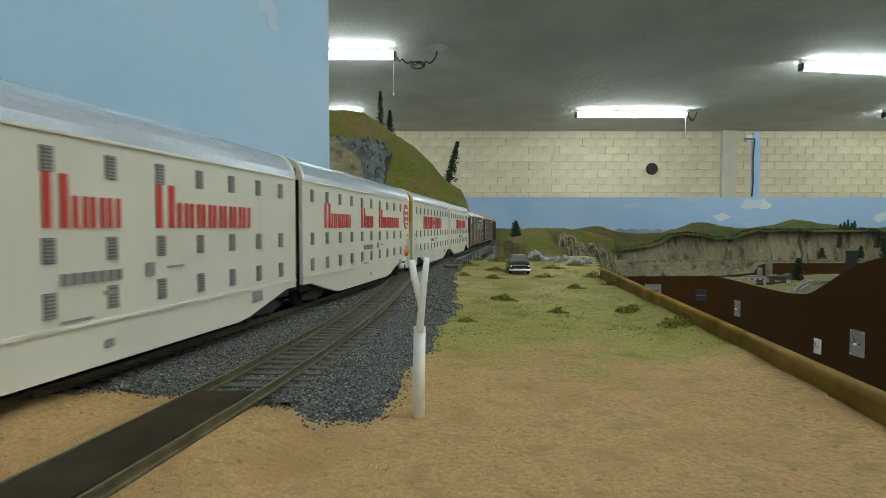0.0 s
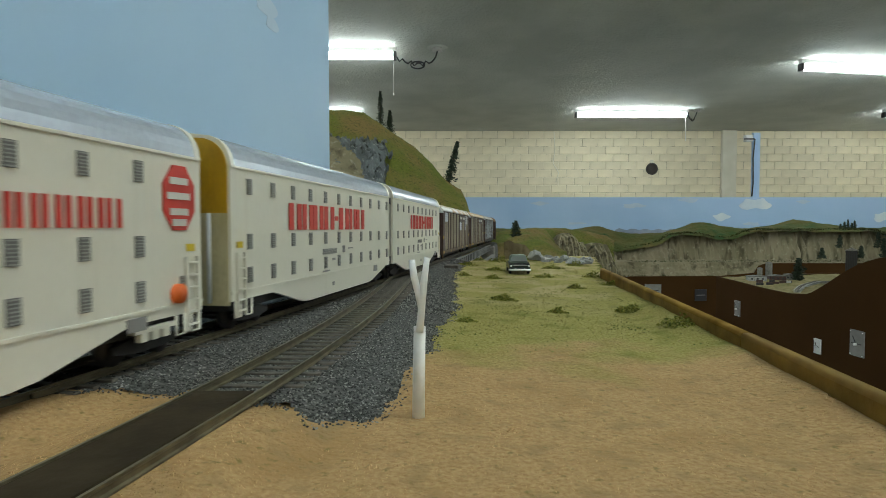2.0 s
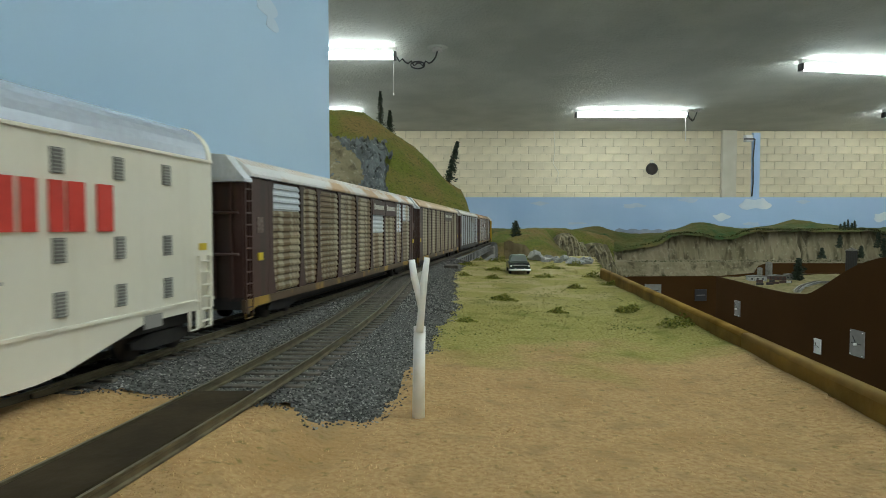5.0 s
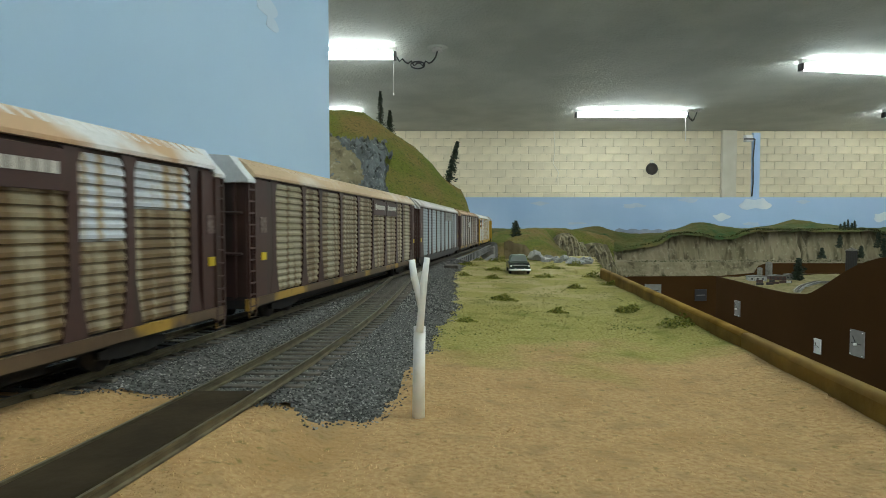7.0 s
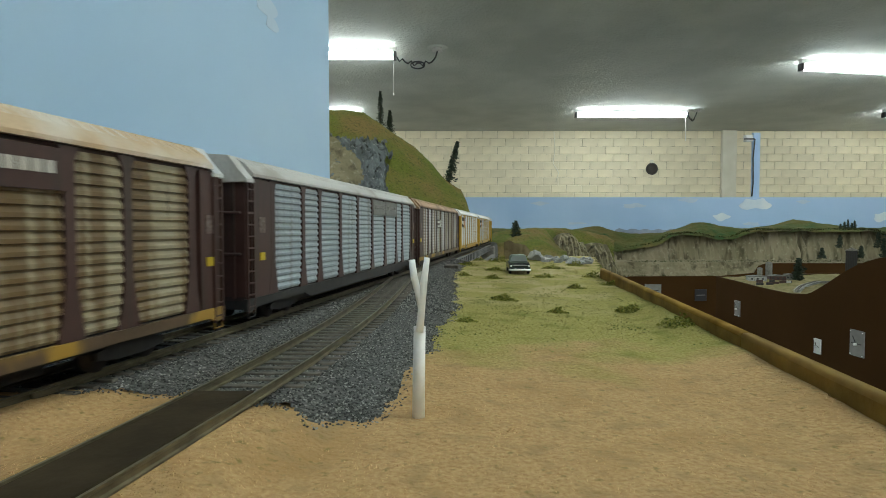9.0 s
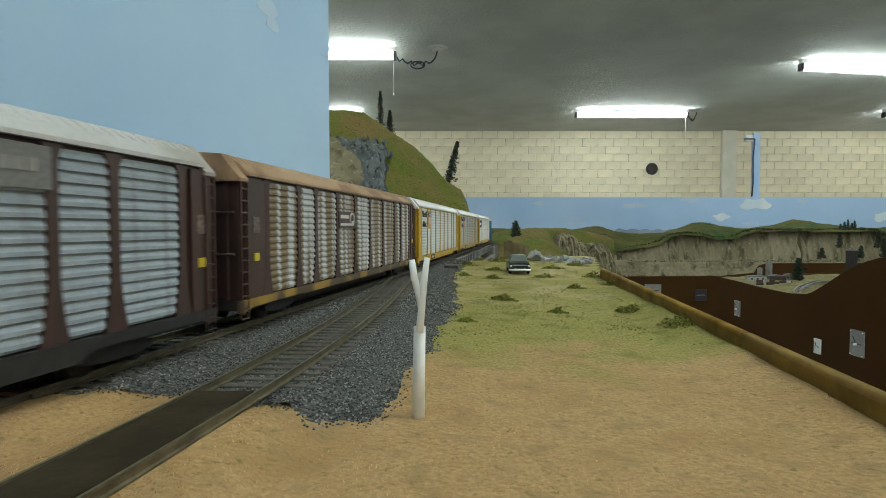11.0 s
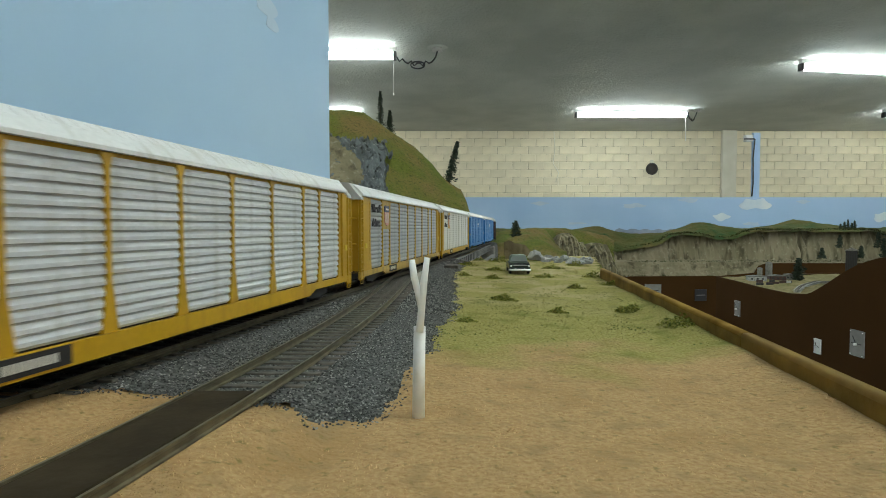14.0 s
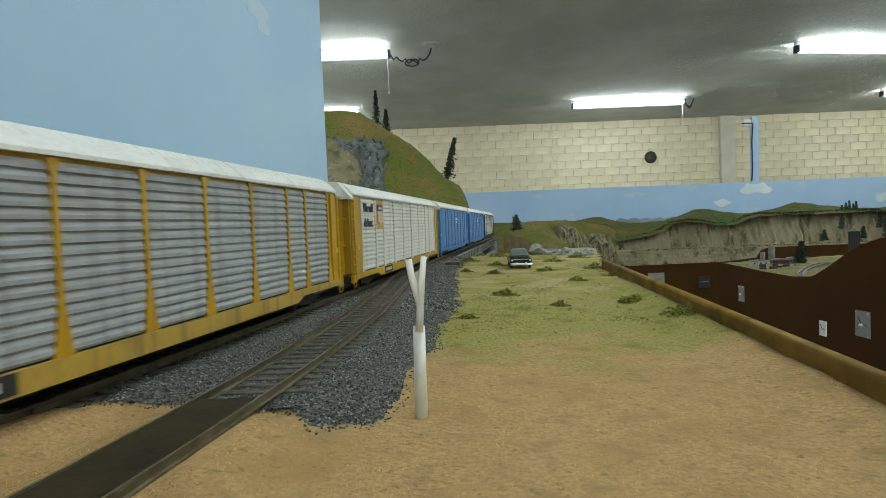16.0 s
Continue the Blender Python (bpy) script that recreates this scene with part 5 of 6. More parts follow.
def mid_hill():
    bm = sheet(span(0.15, 0.78, 110), span(1.15, 3.0, 150), mid_height, lambda x, y: x < 0.303 * y)
    tagged(part("hill", bm, M_HILL, smooth=True), "low grassy hill beyond the bridge", "hill", kind="structure")
    bm = bmesh.new()
    bank = sheet(span(0.148, 0.285, 50), span(0, 1, 12), lambda x, v: 0)
    for v in bank.verts:
        x, f = v.co.x, v.co.y
        v.co = (x, 1.33 + 0.05 * f + 0.012 * fbm(x, f, 30) + 0.25 * max(0, x - 0.24), E - 0.13 + f * (0.094 * (1 - smooth(0.18, 0.285, x)) + 0.006 * fbm(x, 0, 40)))
    tagged(part("bank", bank, M_BANK), "dry brown earth bank by the bridge", "bank", kind="structure")
    bm.free()
    # rounded rock towers on the canyon's rim
    rim = [(0.37, -0.10), (0.422, -0.057), (0.44, -0.026), (0.454, -0.019), (0.485, -0.021), (0.505, -0.036), (0.520, -0.060), (0.532, -0.052), (0.546, -0.078), (0.556, -0.060), (0.572, -0.058), (0.580, -0.078), (0.588, -0.056),
           (0.606, -0.058), (0.613, -0.080), (0.622, -0.066), (0.632, -0.085), (0.648, -0.125)]
    bm = sheet(span(0.37, 0.648, 150), span(0, 1, 30), lambda x, v: 0)
    for v in bm.verts:
        x, f = v.co.x, v.co.y
        top = table(rim, x) + 0.004 * fbm(x, 0, 60)
        g = min(1.0, f / 0.8)
        back = max(0.0, f - 0.8) / 0.2
        bulge = 0.05 * abs(noise.noise(Vector((x * 26, g * 0.8, 3)))) + 0.02 * abs(noise.noise(Vector((x * 70, g * 3, 1)))) + 0.012 * noise.noise(Vector((x * 90, g * 9, 6)))
        v.co = (x, 2.12 - bulge * (1 - 0.3 * g) + 0.05 * g * g + 0.12 * back - 0.04 * (1 - g), E - 0.20 + (top + 0.20) * math.sin(g * math.pi / 2) ** 0.8 - 0.02 * back * back)
    for f in bm.faces:
        f.smooth = False
    tagged(part("rock_towers", bm, M_TOWER), "weathered buff rock towers on the canyon's rim", "rock", kind="structure")
    conifer("conifer", 0.232, 1.8, E - 0.030, 0.052, 0.020, 0.0, 9, "sparse dark model tree on the low hill", 0.55)


def bridge():
    root = tagged(new("bridge"), "grey plate girder railway bridge over the gorge", "bridge", kind="structure")
    for e in (-0.0215, 0.0215):
        pts = []
        for s in span(0.80, 1.46, 8):
            p, h = on_track(s)
            pts.append((p.x + e * math.cos(h), p.y - e * math.sin(h), RAIL))
        part("girder", sweep(bmesh.new(), pts, 0.0022, -0.016, -0.0035, 0.0004), M_GIRDER, root)
        for k in range(26):
            s = 0.81 + k * 0.026
            p, h = on_track(s)
            d = 0.0015 if e > 0 else -0.0015
            part("stiffener", box(bmesh.new(), -0.0012, 0.0012, -0.001, 0.001, -0.0152, -0.0042), M_GIRDER, root, at=pose(p.x + (e + d) * math.cos(h), p.y - (e + d) * math.sin(h), RAIL, 0, 0, -math.degrees(h)))
    pts = []
    for s in span(0.94, 1.40, 6):
        p, h = on_track(s)
        pts.append((p.x + 0.034 * math.cos(h), p.y - 0.034 * math.sin(h), RAIL))
    part("lower_beam", sweep(bmesh.new(), pts, 0.004, -0.034, -0.024, 0.0), M_GIRDER, root)
    for s, w in ((0.83, 0.03), (1.45, 0.034)):
        p, h = on_track(s)
        part("abutment", box(bmesh.new(), -w, w, -0.018, 0.018, -0.19, -0.006, 0.003), M_CONCRETE, root, at=pose(p.x, p.y, RAIL, 0, 0, -9))
    part("pier", box(bmesh.new(), -0.024, 0.024, -0.012, 0.012, -0.19, -0.016, 0.003), M_CONCRETE, root, at=pose(on_track(1.14)[0].x, on_track(1.14)[0].y, RAIL, 0, 0, -9))


def roadbed():
    """The shelf that carries the track round behind the hill."""
    bm = bmesh.new()
    rings = []
    for s in span(1.44, 3.7, 50):
        p, h = on_track(s)
        rings.append([bm.verts.new((p.x + e * math.cos(h), p.y - e * math.sin(h), z)) for e, z in ((-0.05, E - 0.215), (-0.03, RAIL - 0.0042), (0.03, RAIL - 0.0042), (0.05, E - 0.215))])
    for r0, r1 in zip(rings, rings[1:]):
        for k in range(3):
            bm.faces.new((r0[k], r0[k + 1], r1[k + 1], r1[k]))
    tagged(part("roadbed", bm, M_BALLAST), "grey roadbed under the curved track", "roadbed", kind="structure")


def sky_panel():
    p = part("sky_panel", box(bmesh.new(), -0.006, 0.006, -1.6, 0.0, -0.3, 0.75, 0.001), M_SKY, at=pose(-0.1712, 0.83, E, 0, 0, -8))
    tagged(p, "pale blue painted sky board behind the train", "backdrop panel", kind="structure")
    bm = bmesh.new()
    for k, (y, z, w, h) in enumerate(((-0.225, 0.262, 0.035, 0.02), (-0.205, 0.243, 0.026, 0.013), (-0.19, 0.228, 0.015, 0.009))):
        ring = [(y + w * math.cos(a) * (1 + 0.2 * math.sin(3 * a + k)), z + h * math.sin(a) * (1 + 0.2 * math.cos(2 * a))) for a in span(0, math.tau * 23 / 24, 24)]
        prism(bm, ring, 0.006, 0.0064 + 0.0001 * k, "x")
    part("painted_cloud", bm, mat("faint_cloud_paint", (0.52, 0.65, 0.82), 0.6), p)


near_ground()
edging()
tracks()
sign_post()
bushes()
sedan()
rock_pile()
left_hill()
mid_hill()
bridge()
roadbed()
sky_panel()


# ---- the layout across the aisle ----
FASC = [(1.2, -0.10), (2.3, -0.12), (2.42, -0.133), (2.55, -0.171), (2.65, -0.217), (2.77, -0.283), (2.9, -0.345), (3.08, -0.362), (3.36, -0.36), (3.68, -0.35), (3.95, -0.344), (4.4, -0.35)]


def fascia_x(y):
    return 1.88 + 0.03 * (y - 2.4)


def lobe_height(x, y):
    return E + table(FASC, y - 0.30 * (x - fascia_x(y))) + 0.006 * fbm(x, y, 8)


def near_lobe():
    ys = span(0.4, 3.95, 90)
    bm = bmesh.new()
    cols = []
    for y in ys:
        x = fascia_x(y)
        z = E + table(FASC, y) + 0.004
        cols.append([bm.verts.new(v) for v in ((x - 0.012, y, 0), (x - 0.012, y, z), (x, y, z), (x, y, 0))])
    for a, b in zip(cols, cols[1:]):
        for k in range(4):
            bm.faces.new((a[k], a[(k + 1) % 4], b[(k + 1) % 4], b[k]))
    bm.faces.new(cols[0][::-1])
    bm.faces.new(cols[-1])
    tagged(part("fascia_near", bm, M_FASCIA), "dark brown painted fascia with a curved top", "fascia", kind="structure")
    x0 = fascia_x(3.95)
    bm = prism(bmesh.new(), [(x0 - 0.012, 3.95), (x0, 3.95), (2.9, 4.3), (5.2, 4.3), (5.2, 4.312), (2.89, 4.312)], 0, E - 0.345, "z")
    tagged(part("fascia_end", bm, M_FASCIA), "dark brown painted fascia round the end of the shelf", "fascia", kind="structure")
    bm = sheet(span(0, 3.2, 100), ys, lambda u, y: 0)
    for v in bm.verts:
        u, y = v.co.x, v.co.y
        x = fascia_x(y) + 0.001 + u
        yy = y + 0.37 * smooth(0, 0.9, u) * smooth(3.0, 3.95, y)
        v.co = (x, yy, lobe_height(x, y))
    tagged(part("scenery_near", bm, M_LOBE), "dry grass scenery on the shelf across the aisle", "scenery", kind="structure")

    def at(px, y):
        x = (px - 784) / 1000 * y
        return x, y, lobe_height(x, y)

    # industry on the shelf
    for px, h, r in ((1346, 0.075, 0.016), (1362, 0.115, 0.021)):
        x, y, z = at(px, 3.9)
        root = tagged(new("silo"), "small pale concrete silo on the shelf", "silo", "silos")
        root.matrix_basis = pose(x, y, z - 0.01)
        part("drum", tube(bmesh.new(), [(0, 0, 0), (0, 0, h)], r, 16), M_CONCRETE, root)
        part("cap", tube(bmesh.new(), [(0, 0, h), (0, 0, h + 0.006)], [r * 1.08, r * 0.5], 16), M_GIRDER, root)
    for px, y, w, d, h, m_, lab in ((1340, 3.75, 0.055, 0.03, 0.028, M_PALEROCK, "pale low industrial shed"), (1376, 3.8, 0.05, 0.03, 0.030, M_BROWN, "dark brown wooden shed"), (1400, 3.85, 0.035, 0.025, 0.034, M_CONCRETE, "buff flat-roofed model building")):
        x, y, z = at(px, y)
        root = tagged(new("model_building"), lab + " on the shelf", "building", "industry buildings")
        root.matrix_basis = pose(x, y, z - 0.004, 0, 0, -14)
        part("wall", box(bmesh.new(), -w, w, -d, d, 0, h), m_, root)
        part("roof", prism(bmesh.new(), [(-w - 0.003, h), (w + 0.003, h), (w + 0.003, h + 0.003), (0, h + 0.008), (-w - 0.003, h + 0.003)], -d - 0.003, d + 0.003, "y"), M_GIRDER, root)
        for k in range(3):
            part("window", box(bmesh.new(), -w * 0.6 + k * w * 0.6 - 0.006, -w * 0.6 + k * w * 0.6 + 0.006, -d - 0.001, -d, h * 0.35, h * 0.7), M_DARK, root)
    rng = random.Random(2)
    for k in range(9):
        x, y, z = at(rng.uniform(1335, 1400), rng.uniform(3.5, 3.65))
        bm = box(bmesh.new(), -0.02, 0.02, -0.008, 0.008, 0, rng.uniform(0.012, 0.022), 0.002)
        tagged(part("scrap_heap", bm, rng.choice((M_BLACK, M_BROWN, M_GREYROOF)), at=pose(x, y, z - 0.002, 0, 0, rng.uniform(-30, 30))), "small dark gondola load by the sheds", "scrap", "scrap by the sheds")
    x, y, z = at(1415, 3.8)
    conifer("conifer", x, y, z, 0.145, 0.045, 0.0, 31, "broad dark model tree on the shelf")
    # dark coaling tower
    x, y, z = at(1508, 3.4)
    root = tagged(new("tower"), "dark wooden tower with white peaked cap", "tower")
    root.matrix_basis = pose(x, y, z - 0.02, 0, 0, -36)
    part("body", box(bmesh.new(), -0.029, 0.029, -0.03, 0.03, 0, 0.245, 0.003), M_BLACK, root)
    for k in range(7):
        part("batten", box(bmesh.new(), -0.0285 + k * 0.0085, -0.0255 + k * 0.0085, -0.0325, -0.03, 0.08, 0.24), M_DARK, root)
    part("cap", prism(bmesh.new(), [(-0.033, 0.245), (0.033, 0.245), (0, 0.262)], -0.034, 0.034, "y"), M_CONCRETE, root)
    part("door", box(bmesh.new(), -0.012, 0.012, -0.033, -0.03, 0.0, 0.08), M_BLACK, root)
    # a looping spur
    bm = bmesh.new()
    pts = []
    for a in span(0, 1, 24):
        px = 1412 + 88 * a - 14 * math.sin(a * math.pi)
        y = 3.12 + 0.55 * math.sin(a * math.pi * 0.5) ** 0.6
        x = (px - 784) / 1000 * y
        pts.append((x, y, lobe_height(x, y) + 0.012))
    sweep(bm, pts, 0.018, -0.012, 0, 0)
    spur = tagged(part("spur_track", bm, M_PALEROCK), "pale ballasted spur track curving over the shelf", "railway track", kind="structure")
    for e in (-0.006, 0.006):
        part("rail", sweep(bmesh.new(), [(x + e, y, z + 0.004) for x, y, z in pts], 0.0022, -0.004, 0, 0), M_TIE, spur)
    # control plates on the fascia
    for y, drop, w, h, name, m_ in ((2.53, 0.521, 0.085, 0.118, "control_plate", M_GREYPLATE), (2.81, 0.593, 0.048, 0.075, "control_plate", M_WHITE), (3.63, 0.52, 0.06, 0.10, "control_plate", M_GREYPLATE),
                                    (5.05, 0.55, 0.10, 0.09, "control_plate", M_GREYPLATE), (4.10, 0.485, 0.075, 0.075, "throttle_pocket", M_DARK)):
        if y > 3.95:
            px = {5.05: 1157, 4.10: 1242}[y]
            x = (px - 784) / 1000 * 5.48 if y == 5.05 else fascia_x(y)
            yy = 5.484 if y == 5.05 else 3.93
            root = tagged(new(name), "grey control plate on the brown fascia" if m_ is not M_DARK else "black pocket on the brown fascia", "control panel", "plates on the fascia")
            if y == 5.05:
                root.matrix_basis = pose(x, yy, E - 0.61, 0, 0, -90)
                w, h = 0.16, 0.12
            else:
                x = (1242 - 784) / 1000 * 5.48
                root.matrix_basis = pose(x, 5.484, E - 0.655, 0, 0, -90)
                w, h = 0.115, 0.115
        else:
            root = tagged(new(name), "grey control plate with switch diagram on the brown fascia", "control panel", "plates on the fascia")
            root.matrix_basis = pose(fascia_x(y) - 0.016, y, E - drop)
        if y > 3.95:
            part("plate", box(bmesh.new(), 0.0, 0.004, -w / 2, w / 2, -h / 2, h / 2, 0.001), m_, root)
            part("line", box(bmesh.new(), 0.0041, 0.0055, -w * 0.35, w * 0.35, -0.003, 0.003), M_DARK if m_ is not M_DARK else M_GREYPLATE, root)
            continue
        part("plate", box(bmesh.new(), -0.004, 0.004, -w / 2, w / 2, -h / 2, h / 2, 0.001), m_, root)
        bm = box(bmesh.new(), -0.0055, -0.004, -w * 0.35, w * 0.35, -0.003, 0.0)
        prism(bm, [(0, -0.003), (0.004, -0.003), (w * 0.3, h * 0.26), (w * 0.26, h * 0.26)], -0.0055, -0.004, "x")
        part("line", bm, M_DARK, root)
        part("knob", tube(bmesh.new(), [(-0.004, 0, -0.004), (-0.016, 0, -0.004)], 0.006, 10), M_CHROME, root)
        for sy in (-1, 1):
            for sz in (-1, 1):
                part("screw", tube(bmesh.new(), [(-0.004, sy * w * 0.43, sz * h * 0.44), (-0.006, sy * w * 0.43, sz * h * 0.44)], 0.003, 6), M_CHROME, root)


CLIFF_TOP = [(0.9, -0.30), (1.55, -0.24), (1.9, -0.21), (2.15, -0.165), (2.24, -0.13), (2.33, -0.075), (2.5, -0.05), (2.65, -0.06), (2.8, -0.10), (2.95, -0.105), (3.08, -0.05), (3.22, -0.015), (3.54, -0.022), (4.46, -0.02), (4.6, -0.08), (5.0, -0.14), (8, -0.1)]
HILL_TOP = [(0.3, 0.0), (1.3, -0.02), (1.76, 0.004), (1.95, -0.04), (2.1, -0.065), (2.4, -0.06), (2.62, -0.01), (2.78, 0.05), (2.92, 0.052), (3.1, 0.012), (3.3, -0.012), (3.55, 0.005), (3.8, 0.05), (3.95, 0.082), (4.1, 0.055), (4.4, 0.0), (5, 0.0), (8, 0.02)]


def far_shelf():
    Y = 5.5
    out = [(1.74, 0.0), (8.0, 0.0), (8.0, E - 0.345), (3.16, E - 0.345), (3.08, E - 0.37), (3.04, E - 0.44), (2.7, E - 0.47), (1.74, E - 0.475)]
    tagged(part("fascia_far", prism(bmesh.new(), out, Y, Y + 0.012, "y"), M_FASCIA), "dark brown painted fascia below the canyon", "fascia", kind="structure")
    # canyon wall with fluted faces
    bm = sheet(span(0.9, 8.0, 620), span(0, 1, 46), lambda x, v: 0)
    for v in bm.verts:
        x, f = v.co.x, v.co.y
        low = -0.475 if x < 3.0 else -0.475 + 0.12 * smooth(3.0, 3.15, x)
        mid = -0.34
        top = table(CLIFF_TOP, x) + 0.012 * fbm(x, 0, 9)
        if f < 0.22:
            g = f / 0.22
            y, z = Y + 0.012 + 0.10 * g + 0.02 * fbm(x, g, 12), low + (mid - low) * g
        elif f < 0.34:
            g = (f - 0.22) / 0.12
            y, z = Y + 0.112 + 0.13 * g, mid + 0.01 * g + 0.006 * fbm(x, g * 3, 14)
        else:
            g = (f - 0.34) / 0.66
            u = x + 0.03 * noise.noise(Vector((x * 3, g * 2, 1)))
            flute = 0.10 * abs(noise.noise(Vector((u * 6, 0, 5)))) + 0.085 * abs(noise.noise(Vector((u * 15, 0.25 * g, 2)))) + 0.03 * noise.noise(Vector((u * 40, g, 2)))
            y, z = Y + 0.30 - flute * (1.1 - 0.4 * g) + 0.09 * g, mid + 0.01 + (top - mid - 0.01) * g
        v.co = (x, y, E + z)
    tagged(part("canyon_wall", bm, M_CLIFF), "buff fluted canyon cliffs on the far shelf", "cliff", kind="structure")
    rng = random.Random(23)
    scrub = []
    for _ in range(1500):
        x = rng.uniform(1.7, 4.7)
        scrub.append((x, Y + 0.33 + rng.uniform(-0.02, 0.05), E + table(CLIFF_TOP, x) + rng.uniform(-0.004, 0.014), rng.uniform(0.004, 0.012), rng.uniform(0, 6.3), 0.0))
    for _ in range(420):
        x = rng.uniform(1.9, 4.4)
        scrub.append((x, Y + rng.uniform(0.09, 0.22), E - 0.338 + rng.uniform(0, 0.008), rng.uniform(0.003, 0.009), rng.uniform(0, 6.3), 0.0))
    for _ in range(500):
        x = rng.uniform(1.76, 3.05)
        scrub.append((x, Y + rng.uniform(0.012, 0.05), E - 0.473 + rng.uniform(0, 0.01), rng.uniform(0.003, 0.008), rng.uniform(0, 6.3), 0.0))
    scatter("scrub", scrub, PEBBLE, M_SCRUB, "dark green scrub along the cliff tops and ledges", "scrub")
    # rolling hills between the cliff and the backdrop
    bm = sheet(span(0.3, 8.0, 240), span(0, 1, 20), lambda x, v: 0)
    for v in bm.verts:
        x, f = v.co.x, v.co.y
        a, b = table(CLIFF_TOP, x) - 0.02, table(HILL_TOP, x)
        b = max(b, a + 0.01)
        v.co = (x, Y + 0.27 + 0.6 * f, E + a + (b - a) * math.sin(min(1.0, f * 1.15) * math.pi / 2) + 0.018 * fbm(x, f, 5))
    tagged(part("far_hills", bm, M_FARHILL, smooth=True), "rolling green model hills before the backdrop", "hills", kind="structure")
    back = part("backdrop", box(bmesh.new(), -2.2, 8.0, 6.4, 6.42, 0.6, E + 0.345), M_FAR_SKY)
    tagged(back, "blue painted sky backdrop with clouds and hills", "backdrop", kind="structure")
    rng = random.Random(6)
    for px, py, w, h in ((955, 360, 16, 3), (1120, 364, 20, 4), (1218, 354, 18, 4), (1335, 361, 27, 10), (1276, 384, 15, 6), (1420, 357, 12, 3), (1330, 396, 14, 3), (1560, 384, 16, 8), (1020, 395, 16, 2)):
        x, z = (px - 784) * 0.0064, (403 - py) * 0.0064
        ring = [(x + w * 0.0064 * math.cos(a) * (1 + 0.18 * math.sin(3 * a + px)), E + z + h * 0.0064 * math.sin(a) * (1 + 0.3 * math.cos(4 * a + px))) for a in span(0, math.tau * 23 / 24, 24)]
        part("painted_cloud", prism(bmesh.new(), ring, 6.396, 6.399, "y"), M_CLOUD if h > 5 else M_CLOUD2, back)
    ridge = [(1.95, E - 0.1)] + [(1.95 + k * 0.045, E - 0.022 + 0.022 * abs(noise.noise(Vector((k * 0.7, 0, 0)))) + 0.010 * math.sin(k * 1.9)) for k in range(17)] + [(2.75, E - 0.1)]
    part("painted_mountains", prism(bmesh.new(), ridge, 6.395, 6.399, "y"), M_BLUEHILL, back)
    for k, px in enumerate((1487, 1494, 1500, 1507, 1512)):
        x = (px - 784) / 1000 * 5.95
        conifer("conifer", x, 5.95, E - 0.03, 0.07 + 0.06 * ((k * 37) % 5) / 5, 0.022, 0.0, 50 + k, "dark model conifer above the cliffs")
    for k, (px, h) in enumerate(((1453, 0.10), (1484, 0.13), (1522, 0.12), (1552, 0.16), (1562, 0.2))):
        x = (px - 784) / 1000 * 5.68
        conifer("conifer", x, 5.66, E - 0.30 + 0.1 * (k % 2), h, 0.035, 0.0, 70 + k, "dark green scrub tree against the cliff")
    root = tagged(new("light_post"), "pale blue painted post with cable beside the backdrop", "post")
    root.matrix_basis = pose(3.545, 6.45, 0)
    part("post", box(bmesh.new(), -0.035, 0.045, -0.02, 0.02, 0, E + 1.075, 0.003), M_FAR_SKY, root)
    part("cable", tube(bmesh.new(), [(-0.042, -0.022, E + 0.36), (-0.03, -0.024, E + 0.5), (-0.036, -0.024, E + 0.8), (-0.02, -0.024, E + 1.0)], 0.007, 6), M_DARK, root)
    part("lamp_box", box(bmesh.new(), -0.125, -0.04, -0.03, 0.03, E + 0.975, E + 1.05, 0.006), M_WHITE, root)
    part("bracket", box(bmesh.new(), -0.15, -0.03, -0.034, -0.03, E + 0.995, E + 1.01), M_DARK, root)


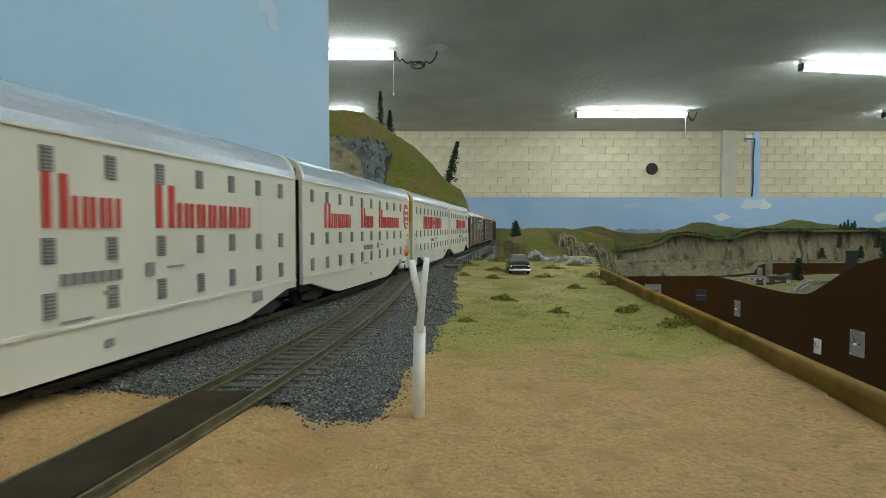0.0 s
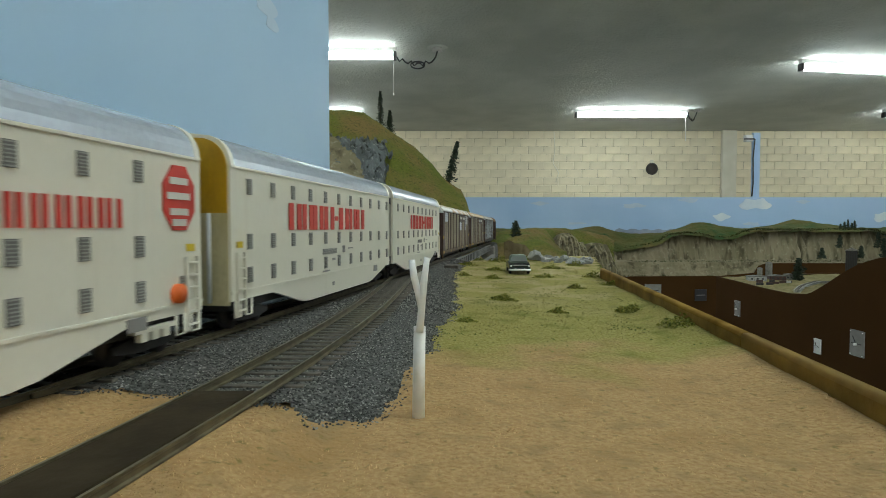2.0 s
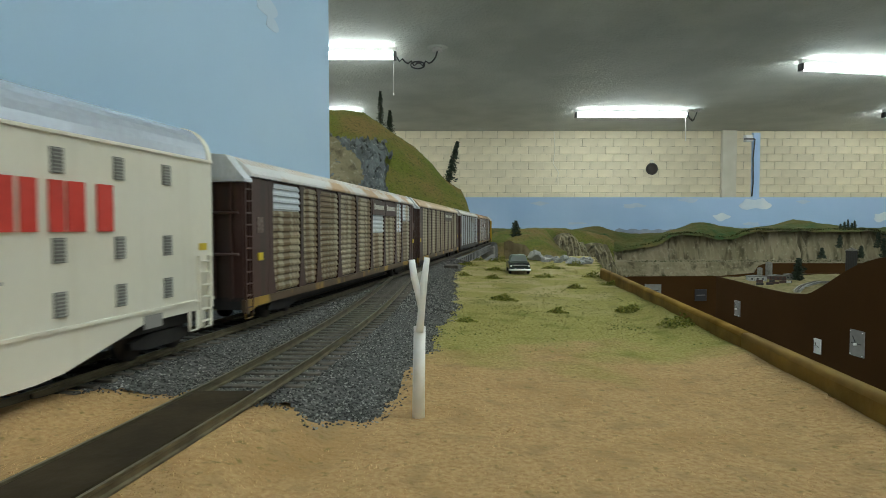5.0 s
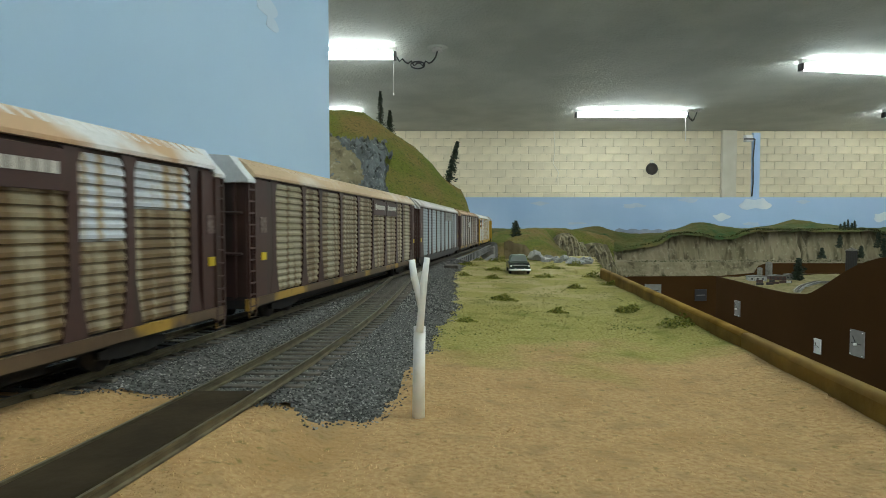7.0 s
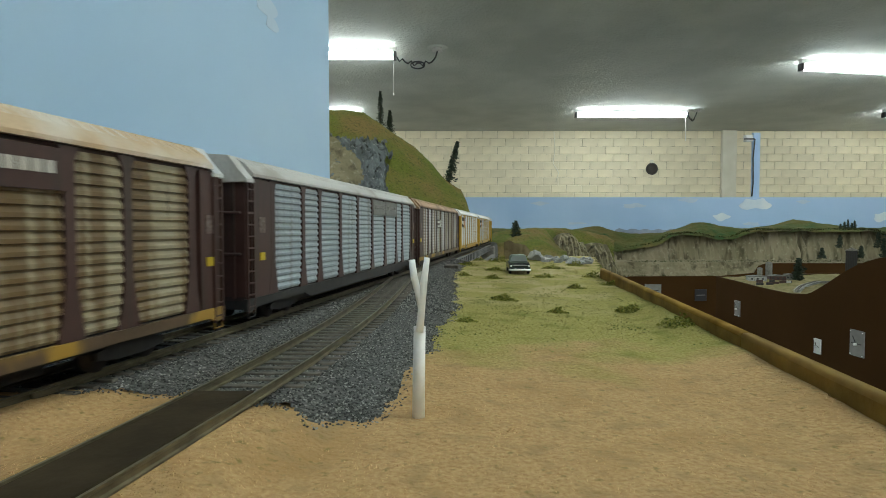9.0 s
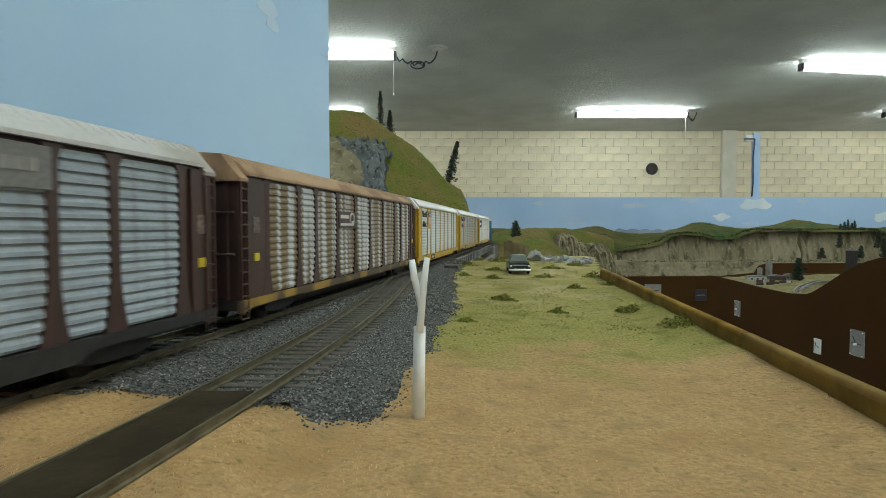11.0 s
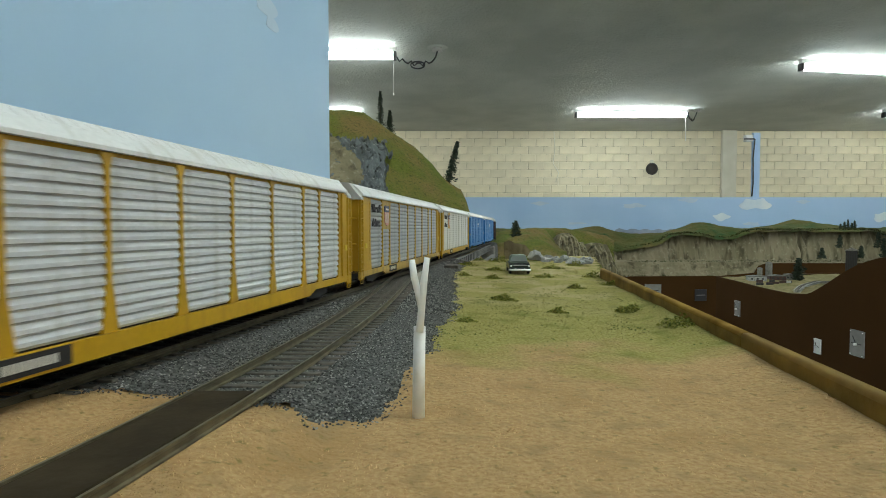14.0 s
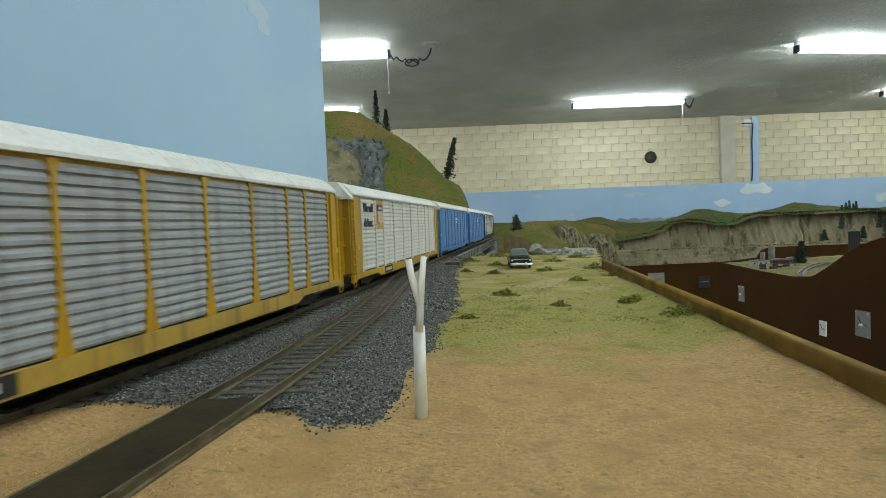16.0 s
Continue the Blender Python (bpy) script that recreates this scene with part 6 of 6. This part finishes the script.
def wall_fittings():
    root = tagged(new("wall_bell"), "round dark bell on the block wall", "bell")
    root.matrix_basis = pose(5.50, 14.985, E + 1.55)
    part("gong", tube(bmesh.new(), [(0, 0, 0), (0, -0.05, 0), (0, -0.10, 0), (0, -0.12, 0)], [0.15, 0.16, 0.12, 0.05], 24), M_STEEL, root)
    part("bracket", box(bmesh.new(), -0.04, 0.04, -0.05, 0.0, 0.14, 0.24, 0.005), M_PLASTER, root)
    bm = tube(bmesh.new(), [(2.92, 14.97, CEIL - 0.02), (2.95, 14.97, CEIL - 0.5), (2.9, 14.97, CEIL - 0.85), (3.05, 14.97, CEIL - 1.1), (2.98, 14.97, CEIL - 1.35)], 0.011, 6)
    tagged(part("wall_cable", bm, M_PLASTER), "cream painted cable down the block wall", "cable")
    for x, y in ((-0.80, 8.1), (5.20, 12.3)):
        root = tagged(new("junction_box"), "grey ceiling junction box with black lamp cord", "junction box", "junction boxes")
        root.matrix_basis = pose(x + (0.72 if y < 10 else 0.28), y, CEIL)
        part("box", tube(bmesh.new(), [(0, 0, 0), (0, 0, -0.05)], 0.075, 12), M_GREYROOF, root)
        part("base_plate", tube(bmesh.new(), [(0, 0, 0), (0, 0, -0.008)], 0.15, 16), M_CEIL, root)
        d = 0.72 if y < 10 else 0.28
        bm = bmesh.new()
        pts = [(-d + 0.03, 0, -0.08)]
        for k in range(15):
            f = k / 14
            pts.append((-d + 0.1 + (d - 0.14) * f, 0.01 * math.sin(k * 2), -0.13 - 0.10 * math.sin(f * 2.6) + 0.03 * math.sin(k * 2.4)))
        pts += [(-0.02, 0, -0.12), (0, 0, -0.05)]
        tube(bm, pts, 0.012, 6)
        if y < 10:
            tube(bm, [(-0.28 + 0.10 * math.cos(a), 0.02, -0.24 + 0.05 * math.sin(a)) for a in span(0, 6.2, 14)], 0.010, 6)
        part("cord", bm, M_DARK, root)
    for x, y, l in ((-0.70, 8.055, 0.55), (5.22, 12.255, 0.55), (2.765, 3.955, 0.83)):
        if l:
            bm = tube(bmesh.new(), [(x, y, CEIL - 0.045), (x + 0.004, y, CEIL - 0.1 - l)], 0.006, 6)
            tube(bm, [(x + 0.004, y, CEIL - 0.1 - l), (x + 0.004, y, CEIL - 0.13 - l)], 0.010, 8)
            tagged(part("pull_cord", bm, M_WHITE), "white pull cord hanging from a strip light", "pull cord", "pull cords")


M_LOBE = patchy("dry_scenery", ((0.17, 0.145, 0.055), (0.24, 0.195, 0.095), (0.085, 0.09, 0.022), (0.30, 0.25, 0.13)), 9, 40, 0.004, 90)
M_FARHILL = patchy("far_hill_turf", ((0.085, 0.105, 0.032), (0.155, 0.125, 0.045), (0.022, 0.085, 0.028), (0.14, 0.135, 0.05)), 2.6, 5, 0.015, 22)
M_SCRUB = mat("dark_scrub", (0.028, 0.04, 0.014), 0.95, color2=(0.085, 0.085, 0.03), scale=60, spec=0.1)
M_BLUEHILL = mat("blue_mountain_paint", (0.22, 0.26, 0.36), 0.8, color2=(0.30, 0.33, 0.42), scale=12)
M_CLOUD2 = mat("thin_cloud_paint", (0.50, 0.58, 0.70), 0.7, color2=(0.42, 0.53, 0.70), scale=8)
near_lobe()
far_shelf()
wall_fittings()


def motions():
    for root, mid, half in CARS:
        walk(root, car_rows(mid, half))


motions()
